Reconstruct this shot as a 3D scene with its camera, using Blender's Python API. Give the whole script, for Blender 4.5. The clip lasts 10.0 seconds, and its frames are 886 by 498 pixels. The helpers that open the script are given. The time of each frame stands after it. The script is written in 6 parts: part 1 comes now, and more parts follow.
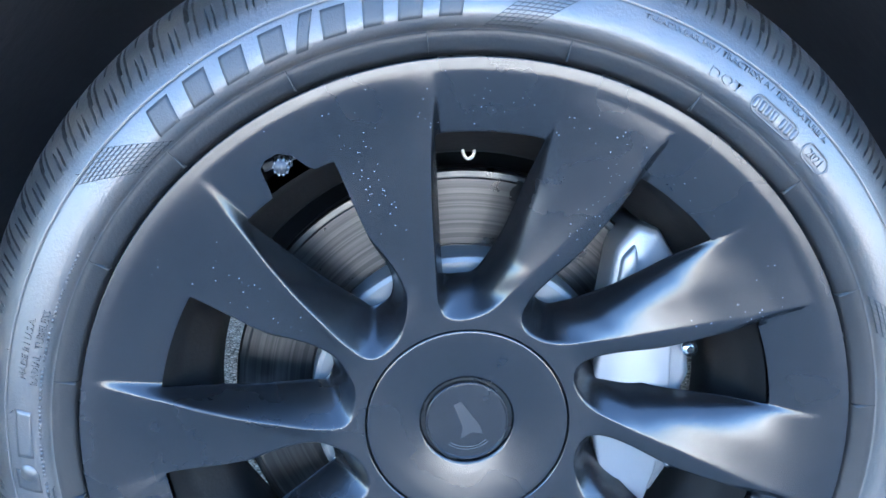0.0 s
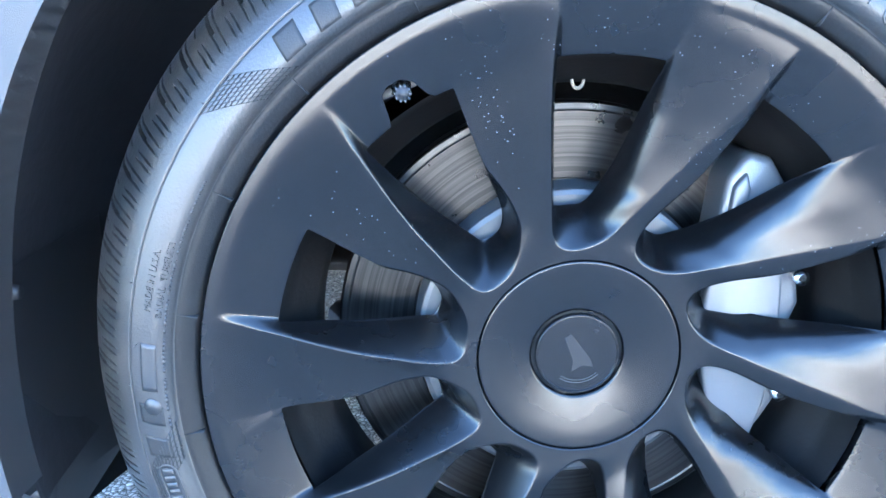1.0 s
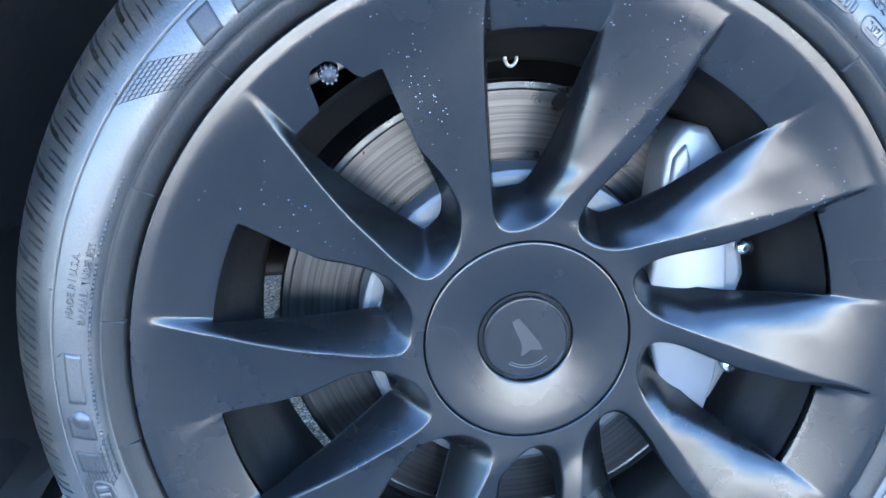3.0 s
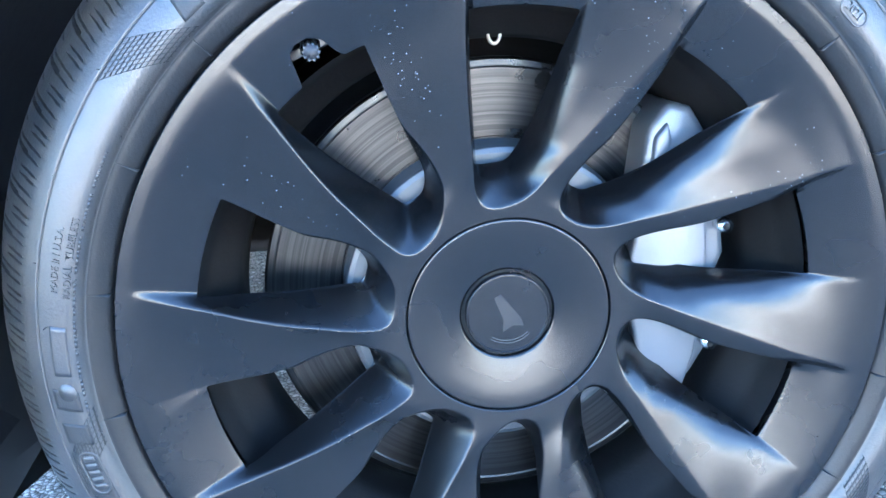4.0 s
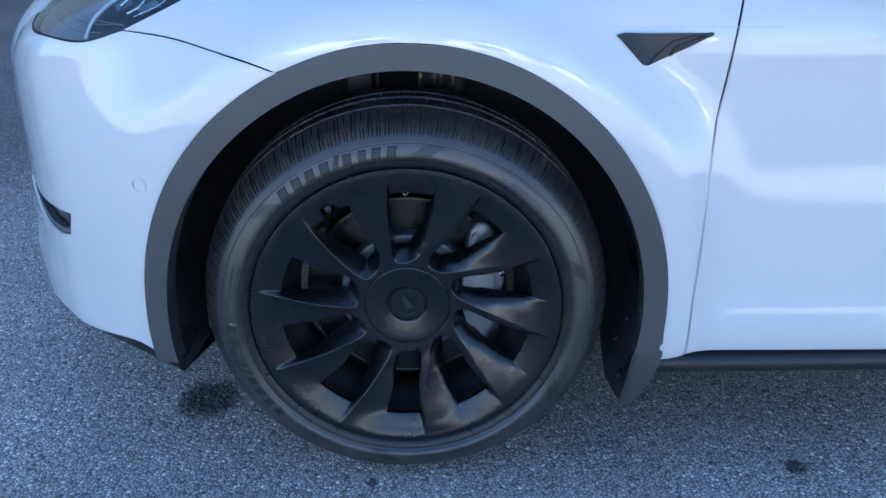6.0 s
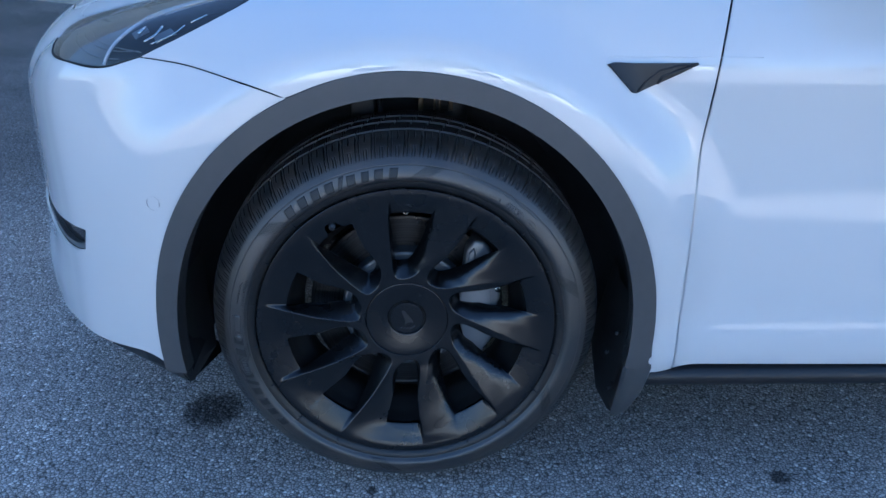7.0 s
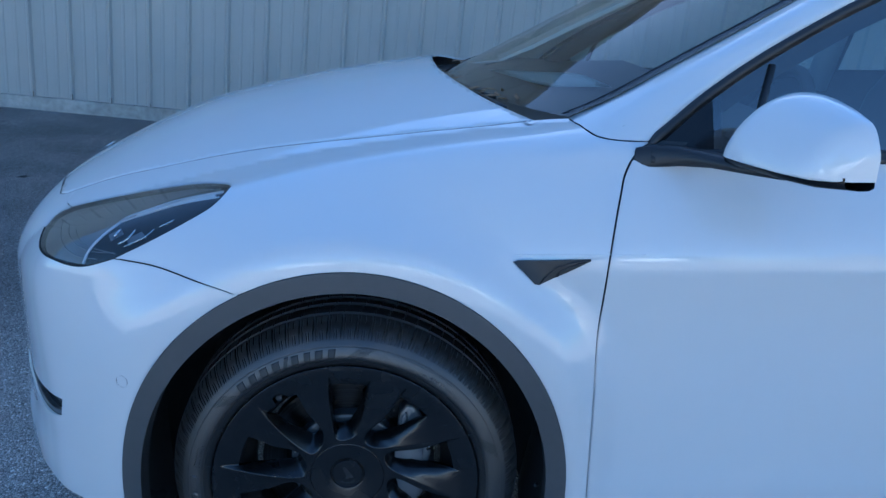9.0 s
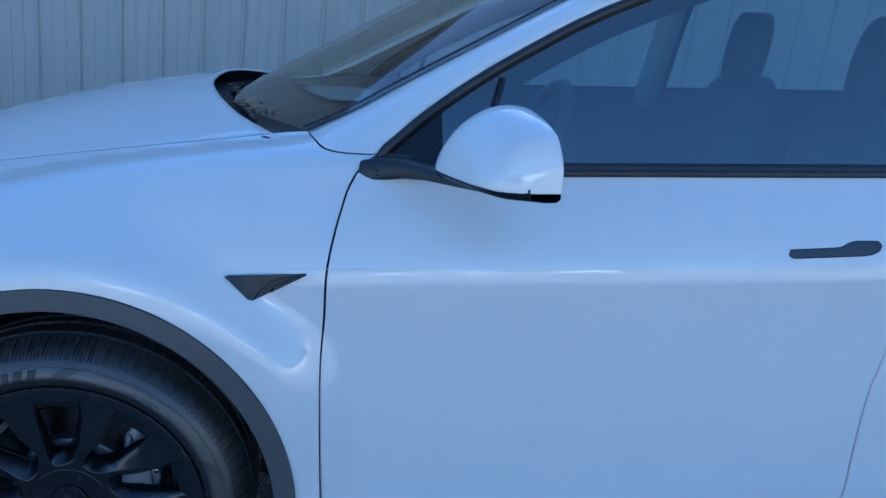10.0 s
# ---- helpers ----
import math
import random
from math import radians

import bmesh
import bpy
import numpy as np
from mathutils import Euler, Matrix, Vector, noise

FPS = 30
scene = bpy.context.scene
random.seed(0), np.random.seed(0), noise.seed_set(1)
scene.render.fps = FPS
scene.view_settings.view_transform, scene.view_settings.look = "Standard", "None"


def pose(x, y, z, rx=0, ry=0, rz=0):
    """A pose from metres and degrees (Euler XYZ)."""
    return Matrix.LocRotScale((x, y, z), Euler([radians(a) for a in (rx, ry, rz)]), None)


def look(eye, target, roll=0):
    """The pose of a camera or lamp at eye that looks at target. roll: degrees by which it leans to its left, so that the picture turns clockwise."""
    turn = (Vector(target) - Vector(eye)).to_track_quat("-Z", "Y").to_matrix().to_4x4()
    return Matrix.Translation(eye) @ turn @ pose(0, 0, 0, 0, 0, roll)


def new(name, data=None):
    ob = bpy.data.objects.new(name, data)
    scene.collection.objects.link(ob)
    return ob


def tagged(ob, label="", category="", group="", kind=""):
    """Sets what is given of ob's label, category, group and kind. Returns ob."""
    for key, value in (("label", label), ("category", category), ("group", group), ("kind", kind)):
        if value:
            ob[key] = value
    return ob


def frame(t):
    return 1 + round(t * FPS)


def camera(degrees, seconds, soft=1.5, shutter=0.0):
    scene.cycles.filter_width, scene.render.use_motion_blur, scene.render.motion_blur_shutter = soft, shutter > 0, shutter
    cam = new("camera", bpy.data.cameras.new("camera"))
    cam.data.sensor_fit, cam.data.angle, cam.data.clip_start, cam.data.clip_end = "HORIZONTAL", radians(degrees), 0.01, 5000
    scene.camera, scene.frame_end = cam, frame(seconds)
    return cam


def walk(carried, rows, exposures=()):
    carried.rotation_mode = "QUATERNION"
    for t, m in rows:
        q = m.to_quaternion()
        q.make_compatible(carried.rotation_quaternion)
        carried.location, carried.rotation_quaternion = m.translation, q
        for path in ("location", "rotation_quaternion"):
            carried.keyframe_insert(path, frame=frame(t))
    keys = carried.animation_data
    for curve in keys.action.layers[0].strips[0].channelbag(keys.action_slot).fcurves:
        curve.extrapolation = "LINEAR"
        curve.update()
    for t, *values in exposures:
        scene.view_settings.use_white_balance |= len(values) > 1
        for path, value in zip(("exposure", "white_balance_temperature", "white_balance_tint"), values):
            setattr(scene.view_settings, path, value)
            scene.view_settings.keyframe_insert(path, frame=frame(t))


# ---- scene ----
cam = camera(57.6, 10.0)
PATH = [
    (0, (-0.046, -0.501, 0.636), (0.046, 1.428, 0.116), 1.0),
    (0.5, (-0.087, -0.509, 0.623), (-0.038, 1.419, 0.094), 0.4),
    (1, (-0.116, -0.505, 0.6), (-0.057, 1.414, 0.038), -0.3),
    (1.5, (-0.114, -0.488, 0.589), (-0.011, 1.432, 0.036), -1.4),
    (2, (-0.107, -0.49, 0.587), (0.035, 1.427, 0.035), -2.2),
    (2.5, (-0.109, -0.491, 0.583), (0.064, 1.424, 0.031), -2.6),
    (4, (-0.099, -0.498, 0.584), (0.087, 1.398, -0.025), -2.1),
    (4.5, (-0.096, -0.555, 0.716), (0.077, 1.312, 0.02), -0.8),
    (5, (-0.064, -0.787, 0.894), (0.082, 1.026, 0.062), 0.4),
    (5.2, (-0.029, -0.92, 0.936), (0.091, 0.875, 0.063), 0.7),
    (6.3, (0.021, -1.227, 1.071), (0.079, 0.587, 0.229), 0.3),
    (6.5, (0.02, -1.239, 1.077), (0.084, 0.578, 0.244), 0.5),
    (7, (0.014, -1.254, 1.078), (0.085, 0.569, 0.259), 0.8),
    (7.5, (0.011, -1.265, 1.089), (0.083, 0.569, 0.295), 1.0),
    (8, (-0.018, -1.296, 1.167), (0.061, 0.556, 0.415), 1.0),
    (8.5, (-0.025, -1.357, 1.277), (0.056, 0.522, 0.596), 0.8),
    (9, (0.111, -1.391, 1.324), (0.215, 0.503, 0.69), 0.9),
    (9.5, (0.38, -1.408, 1.331), (0.543, 0.495, 0.735), 1.2),
    (10, (0.543, -1.401, 1.316), (0.782, 0.496, 0.729), 1.7),
]
walk(cam, [(t, look(eye, target, roll)) for t, eye, target, roll in PATH],
     [(0.0, 5.45, 5400, 8), (4.0, 5.42, 5400, 8), (4.5, 5.5, 5400, 8), (5.0, 5.15, 5450, 9), (5.2, 4.7, 5500, 9), (6.3, 2.64, 5150, 9), (7.5, 2.58, 5100, 8), (8.5, 2.38, 4900, 5), (10.0, 2.15, 4550, 3)])

# ---- world and light ----
world = bpy.data.worlds.new("world")
scene.world = world
world.use_nodes = True
nt = world.node_tree
sky = nt.nodes.new("ShaderNodeTexSky")
sky.sky_type = "NISHITA"
sky.sun_disc = False
sky.ozone_density, sky.dust_density = 2.5, 0.4
SUN_EL, SUN_AZ = radians(31), radians(12)
sky.sun_elevation, sky.sun_rotation = SUN_EL, SUN_AZ
bg = nt.nodes["Background"]
bg.inputs[1].default_value = 0.06
nt.links.new(sky.outputs[0], bg.inputs[0])
sun = new("sun", bpy.data.lights.new("sun", "SUN"))
sun.data.energy, sun.data.angle, sun.data.color = 5.0, radians(0.5), (1, 0.93, 0.82)
sun.matrix_world = look((math.sin(SUN_AZ) * 20, math.cos(SUN_AZ) * 20, math.tan(SUN_EL) * 20), (0, 0, 0))

# ---- helpers of this scene ----


from mathutils.geometry import delaunay_2d_cdt

CY = 0.945          # the car's centre plane
WZ, WR = 0.357, 0.2645   # front axle height, radius of the metal rim edge


def lerp(a, b, f):
    return a + (b - a) * f


def curve1(pts):
    """A smooth function through (x, value) pairs."""
    xs, ys = np.array([p[0] for p in pts], float), np.array([p[1] for p in pts], float)
    m = np.gradient(ys, xs)

    def f(x):
        x = np.clip(np.asarray(x, float), xs[0], xs[-1])
        k = np.clip(np.searchsorted(xs, x) - 1, 0, len(xs) - 2)
        h = xs[k + 1] - xs[k]
        u = (x - xs[k]) / h
        return ((2 * u**3 - 3 * u**2 + 1) * ys[k] + (u**3 - 2 * u**2 + u) * h * m[k]
                + (-2 * u**3 + 3 * u**2) * ys[k + 1] + (u**3 - u**2) * h * m[k + 1])
    return f


def smoothstep(a, b, x):
    u = np.clip((np.asarray(x, float) - a) / (b - a), 0, 1)
    return u * u * (3 - 2 * u)


def link(name, me, material, parent=None, label="", smooth=True):
    ob = new(name, me)
    if material:
        me.materials.append(material)
    if smooth:
        me.polygons.foreach_set("use_smooth", [True] * len(me.polygons))
    if parent:
        ob.parent = parent
    if label:
        ob["label"] = label
    return ob


def part(name, bm, material, parent=None, label="", smooth=True):
    """Links a bmesh as one mesh object under a thing or a part."""
    me = bpy.data.meshes.new(name)
    bm.normal_update()
    bm.to_mesh(me)
    bm.free()
    return link(name, me, material, parent, label, smooth)


def soft(bm, angle=35):
    """Edges sharper than this angle are kept sharp."""
    bm.normal_update()
    for e in bm.edges:
        if len(e.link_faces) == 2 and e.calc_face_angle(0) > radians(angle):
            e.smooth = False
    return bm


def thing(name, at, label, category, group="", kind=""):
    ob = new(name)
    ob.location = at
    ob.empty_display_size = 0.05
    return tagged(ob, label, category, group, kind)


def grid_faces(rows, cols, wrap=False):
    f = []
    for i in range(rows if wrap else rows - 1):
        for j in range(cols - 1):
            a, b = i * cols + j, ((i + 1) % rows) * cols + j
            f.append((a, b, b + 1, a + 1))
    return f


def add_grid(bm, pts):
    """pts: rows of points; adds a sheet of quads to the bmesh."""
    rows = [[bm.verts.new(p) for p in row] for row in pts]
    for r0, r1 in zip(rows, rows[1:]):
        for j in range(len(r0) - 1):
            bm.faces.new((r0[j], r1[j], r1[j + 1], r0[j + 1]))


def lathe(prof, n=128, a0=0.0, a1=360.0, bm=None):
    """Turns (r, y) points round the y axis."""
    bm = bm or bmesh.new()
    full = a1 - a0 >= 359.9
    rings = []
    for i in range(n if full else n + 1):
        a = radians(a0 + (a1 - a0) * i / n)
        rings.append([bm.verts.new((r * math.cos(a), y, r * math.sin(a))) for r, y in prof])
    for i in range(n):
        p, q = rings[i], rings[(i + 1) % len(rings)]
        for j in range(len(prof) - 1):
            if prof[j][0] < 1e-6:
                bm.faces.new((p[j], p[j + 1], q[j + 1]))
            elif prof[j + 1][0] < 1e-6:
                bm.faces.new((p[j], p[j + 1], q[j]))
            else:
                bm.faces.new((p[j], p[j + 1], q[j + 1], q[j]))
    return bm


def block(a, b, bevel=0.0, bm=None, m=None):
    """A box from corner a to corner b, with bevelled edges."""
    tmp = bmesh.new()
    bmesh.ops.create_cube(tmp, size=1)
    for v in tmp.verts:
        v.co = [a[i] + (v.co[i] + 0.5) * (b[i] - a[i]) for i in range(3)]
    if bevel:
        bmesh.ops.bevel(tmp, geom=tmp.edges[:], offset=bevel, segments=2, affect="EDGES", profile=0.6)
    if m is not None:
        bmesh.ops.transform(tmp, matrix=m, verts=tmp.verts)
    if bm is None:
        return tmp
    me = bpy.data.meshes.new("tmp")
    tmp.to_mesh(me)
    tmp.free()
    bm.from_mesh(me)
    bpy.data.meshes.remove(me)
    return bm


def rod(p, q, r, n=12, bm=None, r2=None):
    """A capped round bar from p to q."""
    bm = bm or bmesh.new()
    p, q = Vector(p), Vector(q)
    m = (q - p).to_track_quat("Z", "Y").to_matrix().to_4x4()
    m.translation = (p + q) / 2
    bmesh.ops.create_cone(bm, cap_ends=True, segments=n, radius1=r, radius2=r if r2 is None else r2, depth=(q - p).length, matrix=m)
    return bm


def prism(outline, y0, y1, bevel=0.0):
    """A flat plate: an outline of (x, z) points between two depths."""
    bm = bmesh.new()
    f = bm.faces.new([bm.verts.new((x, y0, z)) for x, z in outline])
    r = bmesh.ops.extrude_face_region(bm, geom=[f])
    bmesh.ops.translate(bm, vec=(0, y1 - y0, 0), verts=[v for v in r["geom"] if isinstance(v, bmesh.types.BMVert)])
    bmesh.ops.recalc_face_normals(bm, faces=bm.faces)
    if bevel:
        bmesh.ops.bevel(bm, geom=bm.edges[:], offset=bevel, segments=2, affect="EDGES", profile=0.6)
    return bm


def tube(pts, r, n=8, bm=None):
    """A round bar along a line of points."""
    bm = bm or bmesh.new()
    pts = [Vector(p) for p in pts]
    rings = []
    side = None
    for i, p in enumerate(pts):
        d = (pts[min(i + 1, len(pts) - 1)] - pts[max(i - 1, 0)]).normalized()
        side = (side - d * side.dot(d)).normalized() if side else d.orthogonal().normalized()
        up = d.cross(side)
        rings.append([bm.verts.new(p + r * (math.cos(2 * math.pi * k / n) * side + math.sin(2 * math.pi * k / n) * up)) for k in range(n)])
    for a, b in zip(rings, rings[1:]):
        for k in range(n):
            bm.faces.new((a[k], a[(k + 1) % n], b[(k + 1) % n], b[k]))
    bm.faces.new(rings[0][::-1])
    bm.faces.new(rings[-1])
    return bm
# ---- materials ----
def material(name, col, rough=0.5, metal=0.0, vary=0.0, scale=40.0, bump=0.0, bump_scale=200.0, coat=0.0, rough_vary=0.0, speck=None, spec=0.5):
    """A procedural surface: colour with two scales of variation, roughness wear and fine relief, in metres."""
    m = bpy.data.materials.new(name)
    m.use_nodes = True
    n, l = m.node_tree.nodes, m.node_tree.links
    b = n["Principled BSDF"]
    b.inputs["Base Color"].default_value = (*col, 1)
    b.inputs["Roughness"].default_value = rough
    b.inputs["Metallic"].default_value = metal
    b.inputs["Coat Weight"].default_value = coat
    b.inputs["Coat Roughness"].default_value = 0.015
    b.inputs["Coat IOR"].default_value = 1.68
    b.inputs["Specular IOR Level"].default_value = spec
    tc = n.new("ShaderNodeTexCoord")
    if vary or rough_vary:
        big, fine = n.new("ShaderNodeTexNoise"), n.new("ShaderNodeTexNoise")
        big.inputs["Scale"].default_value, fine.inputs["Scale"].default_value = scale * 0.15, scale
        big.inputs["Detail"].default_value, fine.inputs["Detail"].default_value = 4, 6
        mix = n.new("ShaderNodeMath")
        mix.operation = "ADD"
        for t in (big, fine):
            l.new(tc.outputs["Object"], t.inputs["Vector"])
        l.new(big.outputs[0], mix.inputs[0])
        l.new(fine.outputs[0], mix.inputs[1])
        if vary:
            r = n.new("ShaderNodeMapRange")
            r.inputs["From Min"].default_value, r.inputs["From Max"].default_value = 0.6, 1.4
            r.inputs["To Min"].default_value, r.inputs["To Max"].default_value = 1 - vary, 1 + vary
            l.new(mix.outputs[0], r.inputs["Value"])
            mul = n.new("ShaderNodeVectorMath")
            mul.operation = "SCALE"
            mul.inputs[0].default_value = col
            l.new(r.outputs[0], mul.inputs["Scale"])
            l.new(mul.outputs[0], b.inputs["Base Color"])
        if rough_vary:
            r = n.new("ShaderNodeMapRange")
            r.inputs["From Min"].default_value, r.inputs["From Max"].default_value = 0.6, 1.4
            r.inputs["To Min"].default_value, r.inputs["To Max"].default_value = max(rough - rough_vary, 0.02), min(rough + rough_vary, 1)
            l.new(mix.outputs[0], r.inputs["Value"])
            l.new(r.outputs[0], b.inputs["Roughness"])
    if bump:
        t = n.new("ShaderNodeTexNoise")
        t.inputs["Scale"].default_value, t.inputs["Detail"].default_value = bump_scale, 5
        l.new(tc.outputs["Object"], t.inputs["Vector"])
        bp = n.new("ShaderNodeBump")
        bp.inputs["Strength"].default_value, bp.inputs["Distance"].default_value = 1.0, bump
        l.new(t.outputs[0], bp.inputs["Height"])
        l.new(bp.outputs[0], b.inputs["Normal"])
    return m


def asphalt_material():
    m = material("asphalt", (0.075, 0.075, 0.077), 0.95, bump=0.003, bump_scale=110, spec=0.12)
    n, l = m.node_tree.nodes, m.node_tree.links
    b = n["Principled BSDF"]
    tc = n.new("ShaderNodeTexCoord")
    vo = n.new("ShaderNodeTexVoronoi")
    vo.inputs["Scale"].default_value = 135
    no = n.new("ShaderNodeTexNoise")
    no.inputs["Scale"].default_value, no.inputs["Detail"].default_value = 1.3, 6
    fi = n.new("ShaderNodeTexNoise")
    fi.inputs["Scale"].default_value, fi.inputs["Detail"].default_value = 60, 6
    cr = n.new("ShaderNodeTexVoronoi")
    cr.feature = "DISTANCE_TO_EDGE"
    cr.inputs["Scale"].default_value = 135
    for t in (vo, no, fi, cr):
        l.new(tc.outputs["Object"], t.inputs["Vector"])
    bw = n.new("ShaderNodeSeparateColor")
    l.new(vo.outputs["Color"], bw.inputs[0])
    stone = n.new("ShaderNodeValToRGB")
    e = stone.color_ramp.elements
    e[0].position, e[0].color = 0.0, (0.43, 0.375, 0.33, 1)
    e[1].position, e[1].color = 1.0, (0.95, 0.88, 0.78, 1)
    e.new(0.55).color = (0.56, 0.49, 0.43, 1)
    e.new(0.9).color = (0.68, 0.60, 0.52, 1)
    l.new(bw.outputs[0], stone.inputs[0])
    mix = n.new("ShaderNodeMix")
    mix.data_type, mix.blend_type = "RGBA", "MULTIPLY"
    mix.inputs["Factor"].default_value = 1.0
    r = n.new("ShaderNodeMapRange")
    r.inputs["From Min"].default_value, r.inputs["From Max"].default_value = 0.3, 0.7
    r.inputs["To Min"].default_value, r.inputs["To Max"].default_value = 0.75, 1.25
    l.new(no.outputs[0], r.inputs[0])
    l.new(stone.outputs[0], mix.inputs["A"])
    l.new(r.outputs[0], mix.inputs["B"])
    # darker in the gaps between the stones
    gap = n.new("ShaderNodeMapRange")
    gap.inputs["From Min"].default_value, gap.inputs["From Max"].default_value = 0.02, 0.16
    gap.inputs["To Min"].default_value, gap.inputs["To Max"].default_value = 0.22, 1.0
    l.new(cr.outputs["Distance"], gap.inputs[0])
    dark = n.new("ShaderNodeVectorMath")
    dark.operation = "SCALE"
    l.new(mix.outputs["Result"], dark.inputs[0])
    l.new(gap.outputs[0], dark.inputs["Scale"])
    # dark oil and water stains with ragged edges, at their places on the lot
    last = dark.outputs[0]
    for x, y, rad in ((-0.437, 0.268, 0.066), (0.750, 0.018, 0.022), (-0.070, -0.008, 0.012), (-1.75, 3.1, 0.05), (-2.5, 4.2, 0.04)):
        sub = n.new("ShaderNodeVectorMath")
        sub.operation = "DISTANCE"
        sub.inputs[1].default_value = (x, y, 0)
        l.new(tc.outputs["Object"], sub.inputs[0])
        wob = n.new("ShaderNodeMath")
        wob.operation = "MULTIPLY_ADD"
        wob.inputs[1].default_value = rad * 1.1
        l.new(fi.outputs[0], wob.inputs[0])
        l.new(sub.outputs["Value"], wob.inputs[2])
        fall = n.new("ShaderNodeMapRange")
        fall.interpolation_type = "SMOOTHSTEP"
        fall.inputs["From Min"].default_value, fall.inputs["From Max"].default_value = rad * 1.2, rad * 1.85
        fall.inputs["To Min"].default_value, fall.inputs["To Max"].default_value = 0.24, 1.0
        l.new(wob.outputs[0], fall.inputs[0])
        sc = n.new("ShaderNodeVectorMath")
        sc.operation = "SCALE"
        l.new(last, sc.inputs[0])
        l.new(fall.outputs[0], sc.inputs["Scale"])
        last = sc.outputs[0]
    # darker strip along the shed: its shade put into the colour, with a ragged edge
    sep, wander, shed_shade, sc = n.new("ShaderNodeSeparateXYZ"), n.new("ShaderNodeMath"), n.new("ShaderNodeMapRange"), n.new("ShaderNodeVectorMath")
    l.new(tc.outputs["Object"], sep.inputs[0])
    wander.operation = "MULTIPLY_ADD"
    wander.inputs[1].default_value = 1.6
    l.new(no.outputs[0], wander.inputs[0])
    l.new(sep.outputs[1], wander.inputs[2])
    shed_shade.inputs["From Min"].default_value, shed_shade.inputs["From Max"].default_value = 1.9, 2.7
    shed_shade.inputs["To Min"].default_value, shed_shade.inputs["To Max"].default_value = 1.0, 0.55
    l.new(wander.outputs[0], shed_shade.inputs[0])
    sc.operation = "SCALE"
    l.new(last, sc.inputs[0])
    l.new(shed_shade.outputs[0], sc.inputs["Scale"])
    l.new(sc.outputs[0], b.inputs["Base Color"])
    bp = n["Bump"]
    add = n.new("ShaderNodeMath")
    add.operation = "MULTIPLY_ADD"
    add.inputs[1].default_value = -0.8
    l.new(vo.outputs["Distance"], add.inputs[0])
    l.new(fi.outputs[0], add.inputs[2])
    l.new(add.outputs[0], bp.inputs["Height"])
    return m


def glass_material(name, tint, rough=0.0, mix=0.15, ior=1.45):
    """Thin tinted glass: lets light straight through, with a real gloss."""
    m = bpy.data.materials.new(name)
    m.use_nodes = True
    n, l = m.node_tree.nodes, m.node_tree.links
    out = n["Material Output"]
    n.remove(n["Principled BSDF"])
    tr, gl, mx = n.new("ShaderNodeBsdfTransparent"), n.new("ShaderNodeBsdfGlossy"), n.new("ShaderNodeMixShader")
    lw, pw, sc = n.new("ShaderNodeLayerWeight"), n.new("ShaderNodeMath"), n.new("ShaderNodeMapRange")
    tr.inputs[0].default_value = (*tint, 1)
    gl.inputs["Roughness"].default_value = rough
    lw.inputs[0].default_value = 0.5
    pw.operation = "POWER"
    pw.inputs[1].default_value = 4.5
    sc.inputs["To Min"].default_value = ((ior - 1) / (ior + 1)) ** 2
    l.new(lw.outputs["Facing"], pw.inputs[0])
    l.new(pw.outputs[0], sc.inputs["Value"])
    l.new(sc.outputs[0], mx.inputs[0])
    l.new(tr.outputs[0], mx.inputs[1])
    l.new(gl.outputs[0], mx.inputs[2])
    l.new(mx.outputs[0], out.inputs[0])
    return m


def ringed(m, low, high):
    """Fine turned rings round the y axis, with worn bright and dull bands."""
    n, l = m.node_tree.nodes, m.node_tree.links
    b = n["Principled BSDF"]
    tc, flat, size = n.new("ShaderNodeTexCoord"), n.new("ShaderNodeVectorMath"), n.new("ShaderNodeVectorMath")
    flat.operation, size.operation = "MULTIPLY", "LENGTH"
    flat.inputs[1].default_value = (1, 0, 1)
    l.new(tc.outputs["Object"], flat.inputs[0])
    l.new(flat.outputs[0], size.inputs[0])
    t = n.new("ShaderNodeTexNoise")
    t.noise_dimensions = "1D"
    t.inputs["Scale"].default_value, t.inputs["Detail"].default_value, t.inputs["Roughness"].default_value = 260, 6, 0.7
    l.new(size.outputs["Value"], t.inputs["W"])
    ramp = n.new("ShaderNodeValToRGB")
    ramp.color_ramp.elements[0].position, ramp.color_ramp.elements[0].color = 0.35, (*low, 1)
    ramp.color_ramp.elements[1].position, ramp.color_ramp.elements[1].color = 0.66, (*high, 1)
    l.new(t.outputs[0], ramp.inputs[0])
    l.new(ramp.outputs[0], b.inputs["Base Color"])
    return m


def dusty(m, dust, scale, much):
    """A thin uneven film of dry dust over a surface: paler and duller where it lies."""
    n, l = m.node_tree.nodes, m.node_tree.links
    b = n["Principled BSDF"]
    tc, t, r, mix = n.new("ShaderNodeTexCoord"), n.new("ShaderNodeTexNoise"), n.new("ShaderNodeMapRange"), n.new("ShaderNodeMix")
    t.inputs["Scale"].default_value, t.inputs["Detail"].default_value, t.inputs["Roughness"].default_value = scale, 5, 0.62
    l.new(tc.outputs["Object"], t.inputs["Vector"])
    r.inputs["From Min"].default_value, r.inputs["From Max"].default_value = 0.42, 0.68
    r.inputs["To Max"].default_value = much
    l.new(t.outputs[0], r.inputs["Value"])
    mix.data_type = "RGBA"
    old = b.inputs["Base Color"].links[0].from_socket if b.inputs["Base Color"].links else None
    if old:
        l.new(old, mix.inputs["A"])
    else:
        mix.inputs["A"].default_value = b.inputs["Base Color"].default_value
    mix.inputs["B"].default_value = (*dust, 1)
    l.new(r.outputs[0], mix.inputs["Factor"])
    l.new(mix.outputs["Result"], b.inputs["Base Color"])
    return m


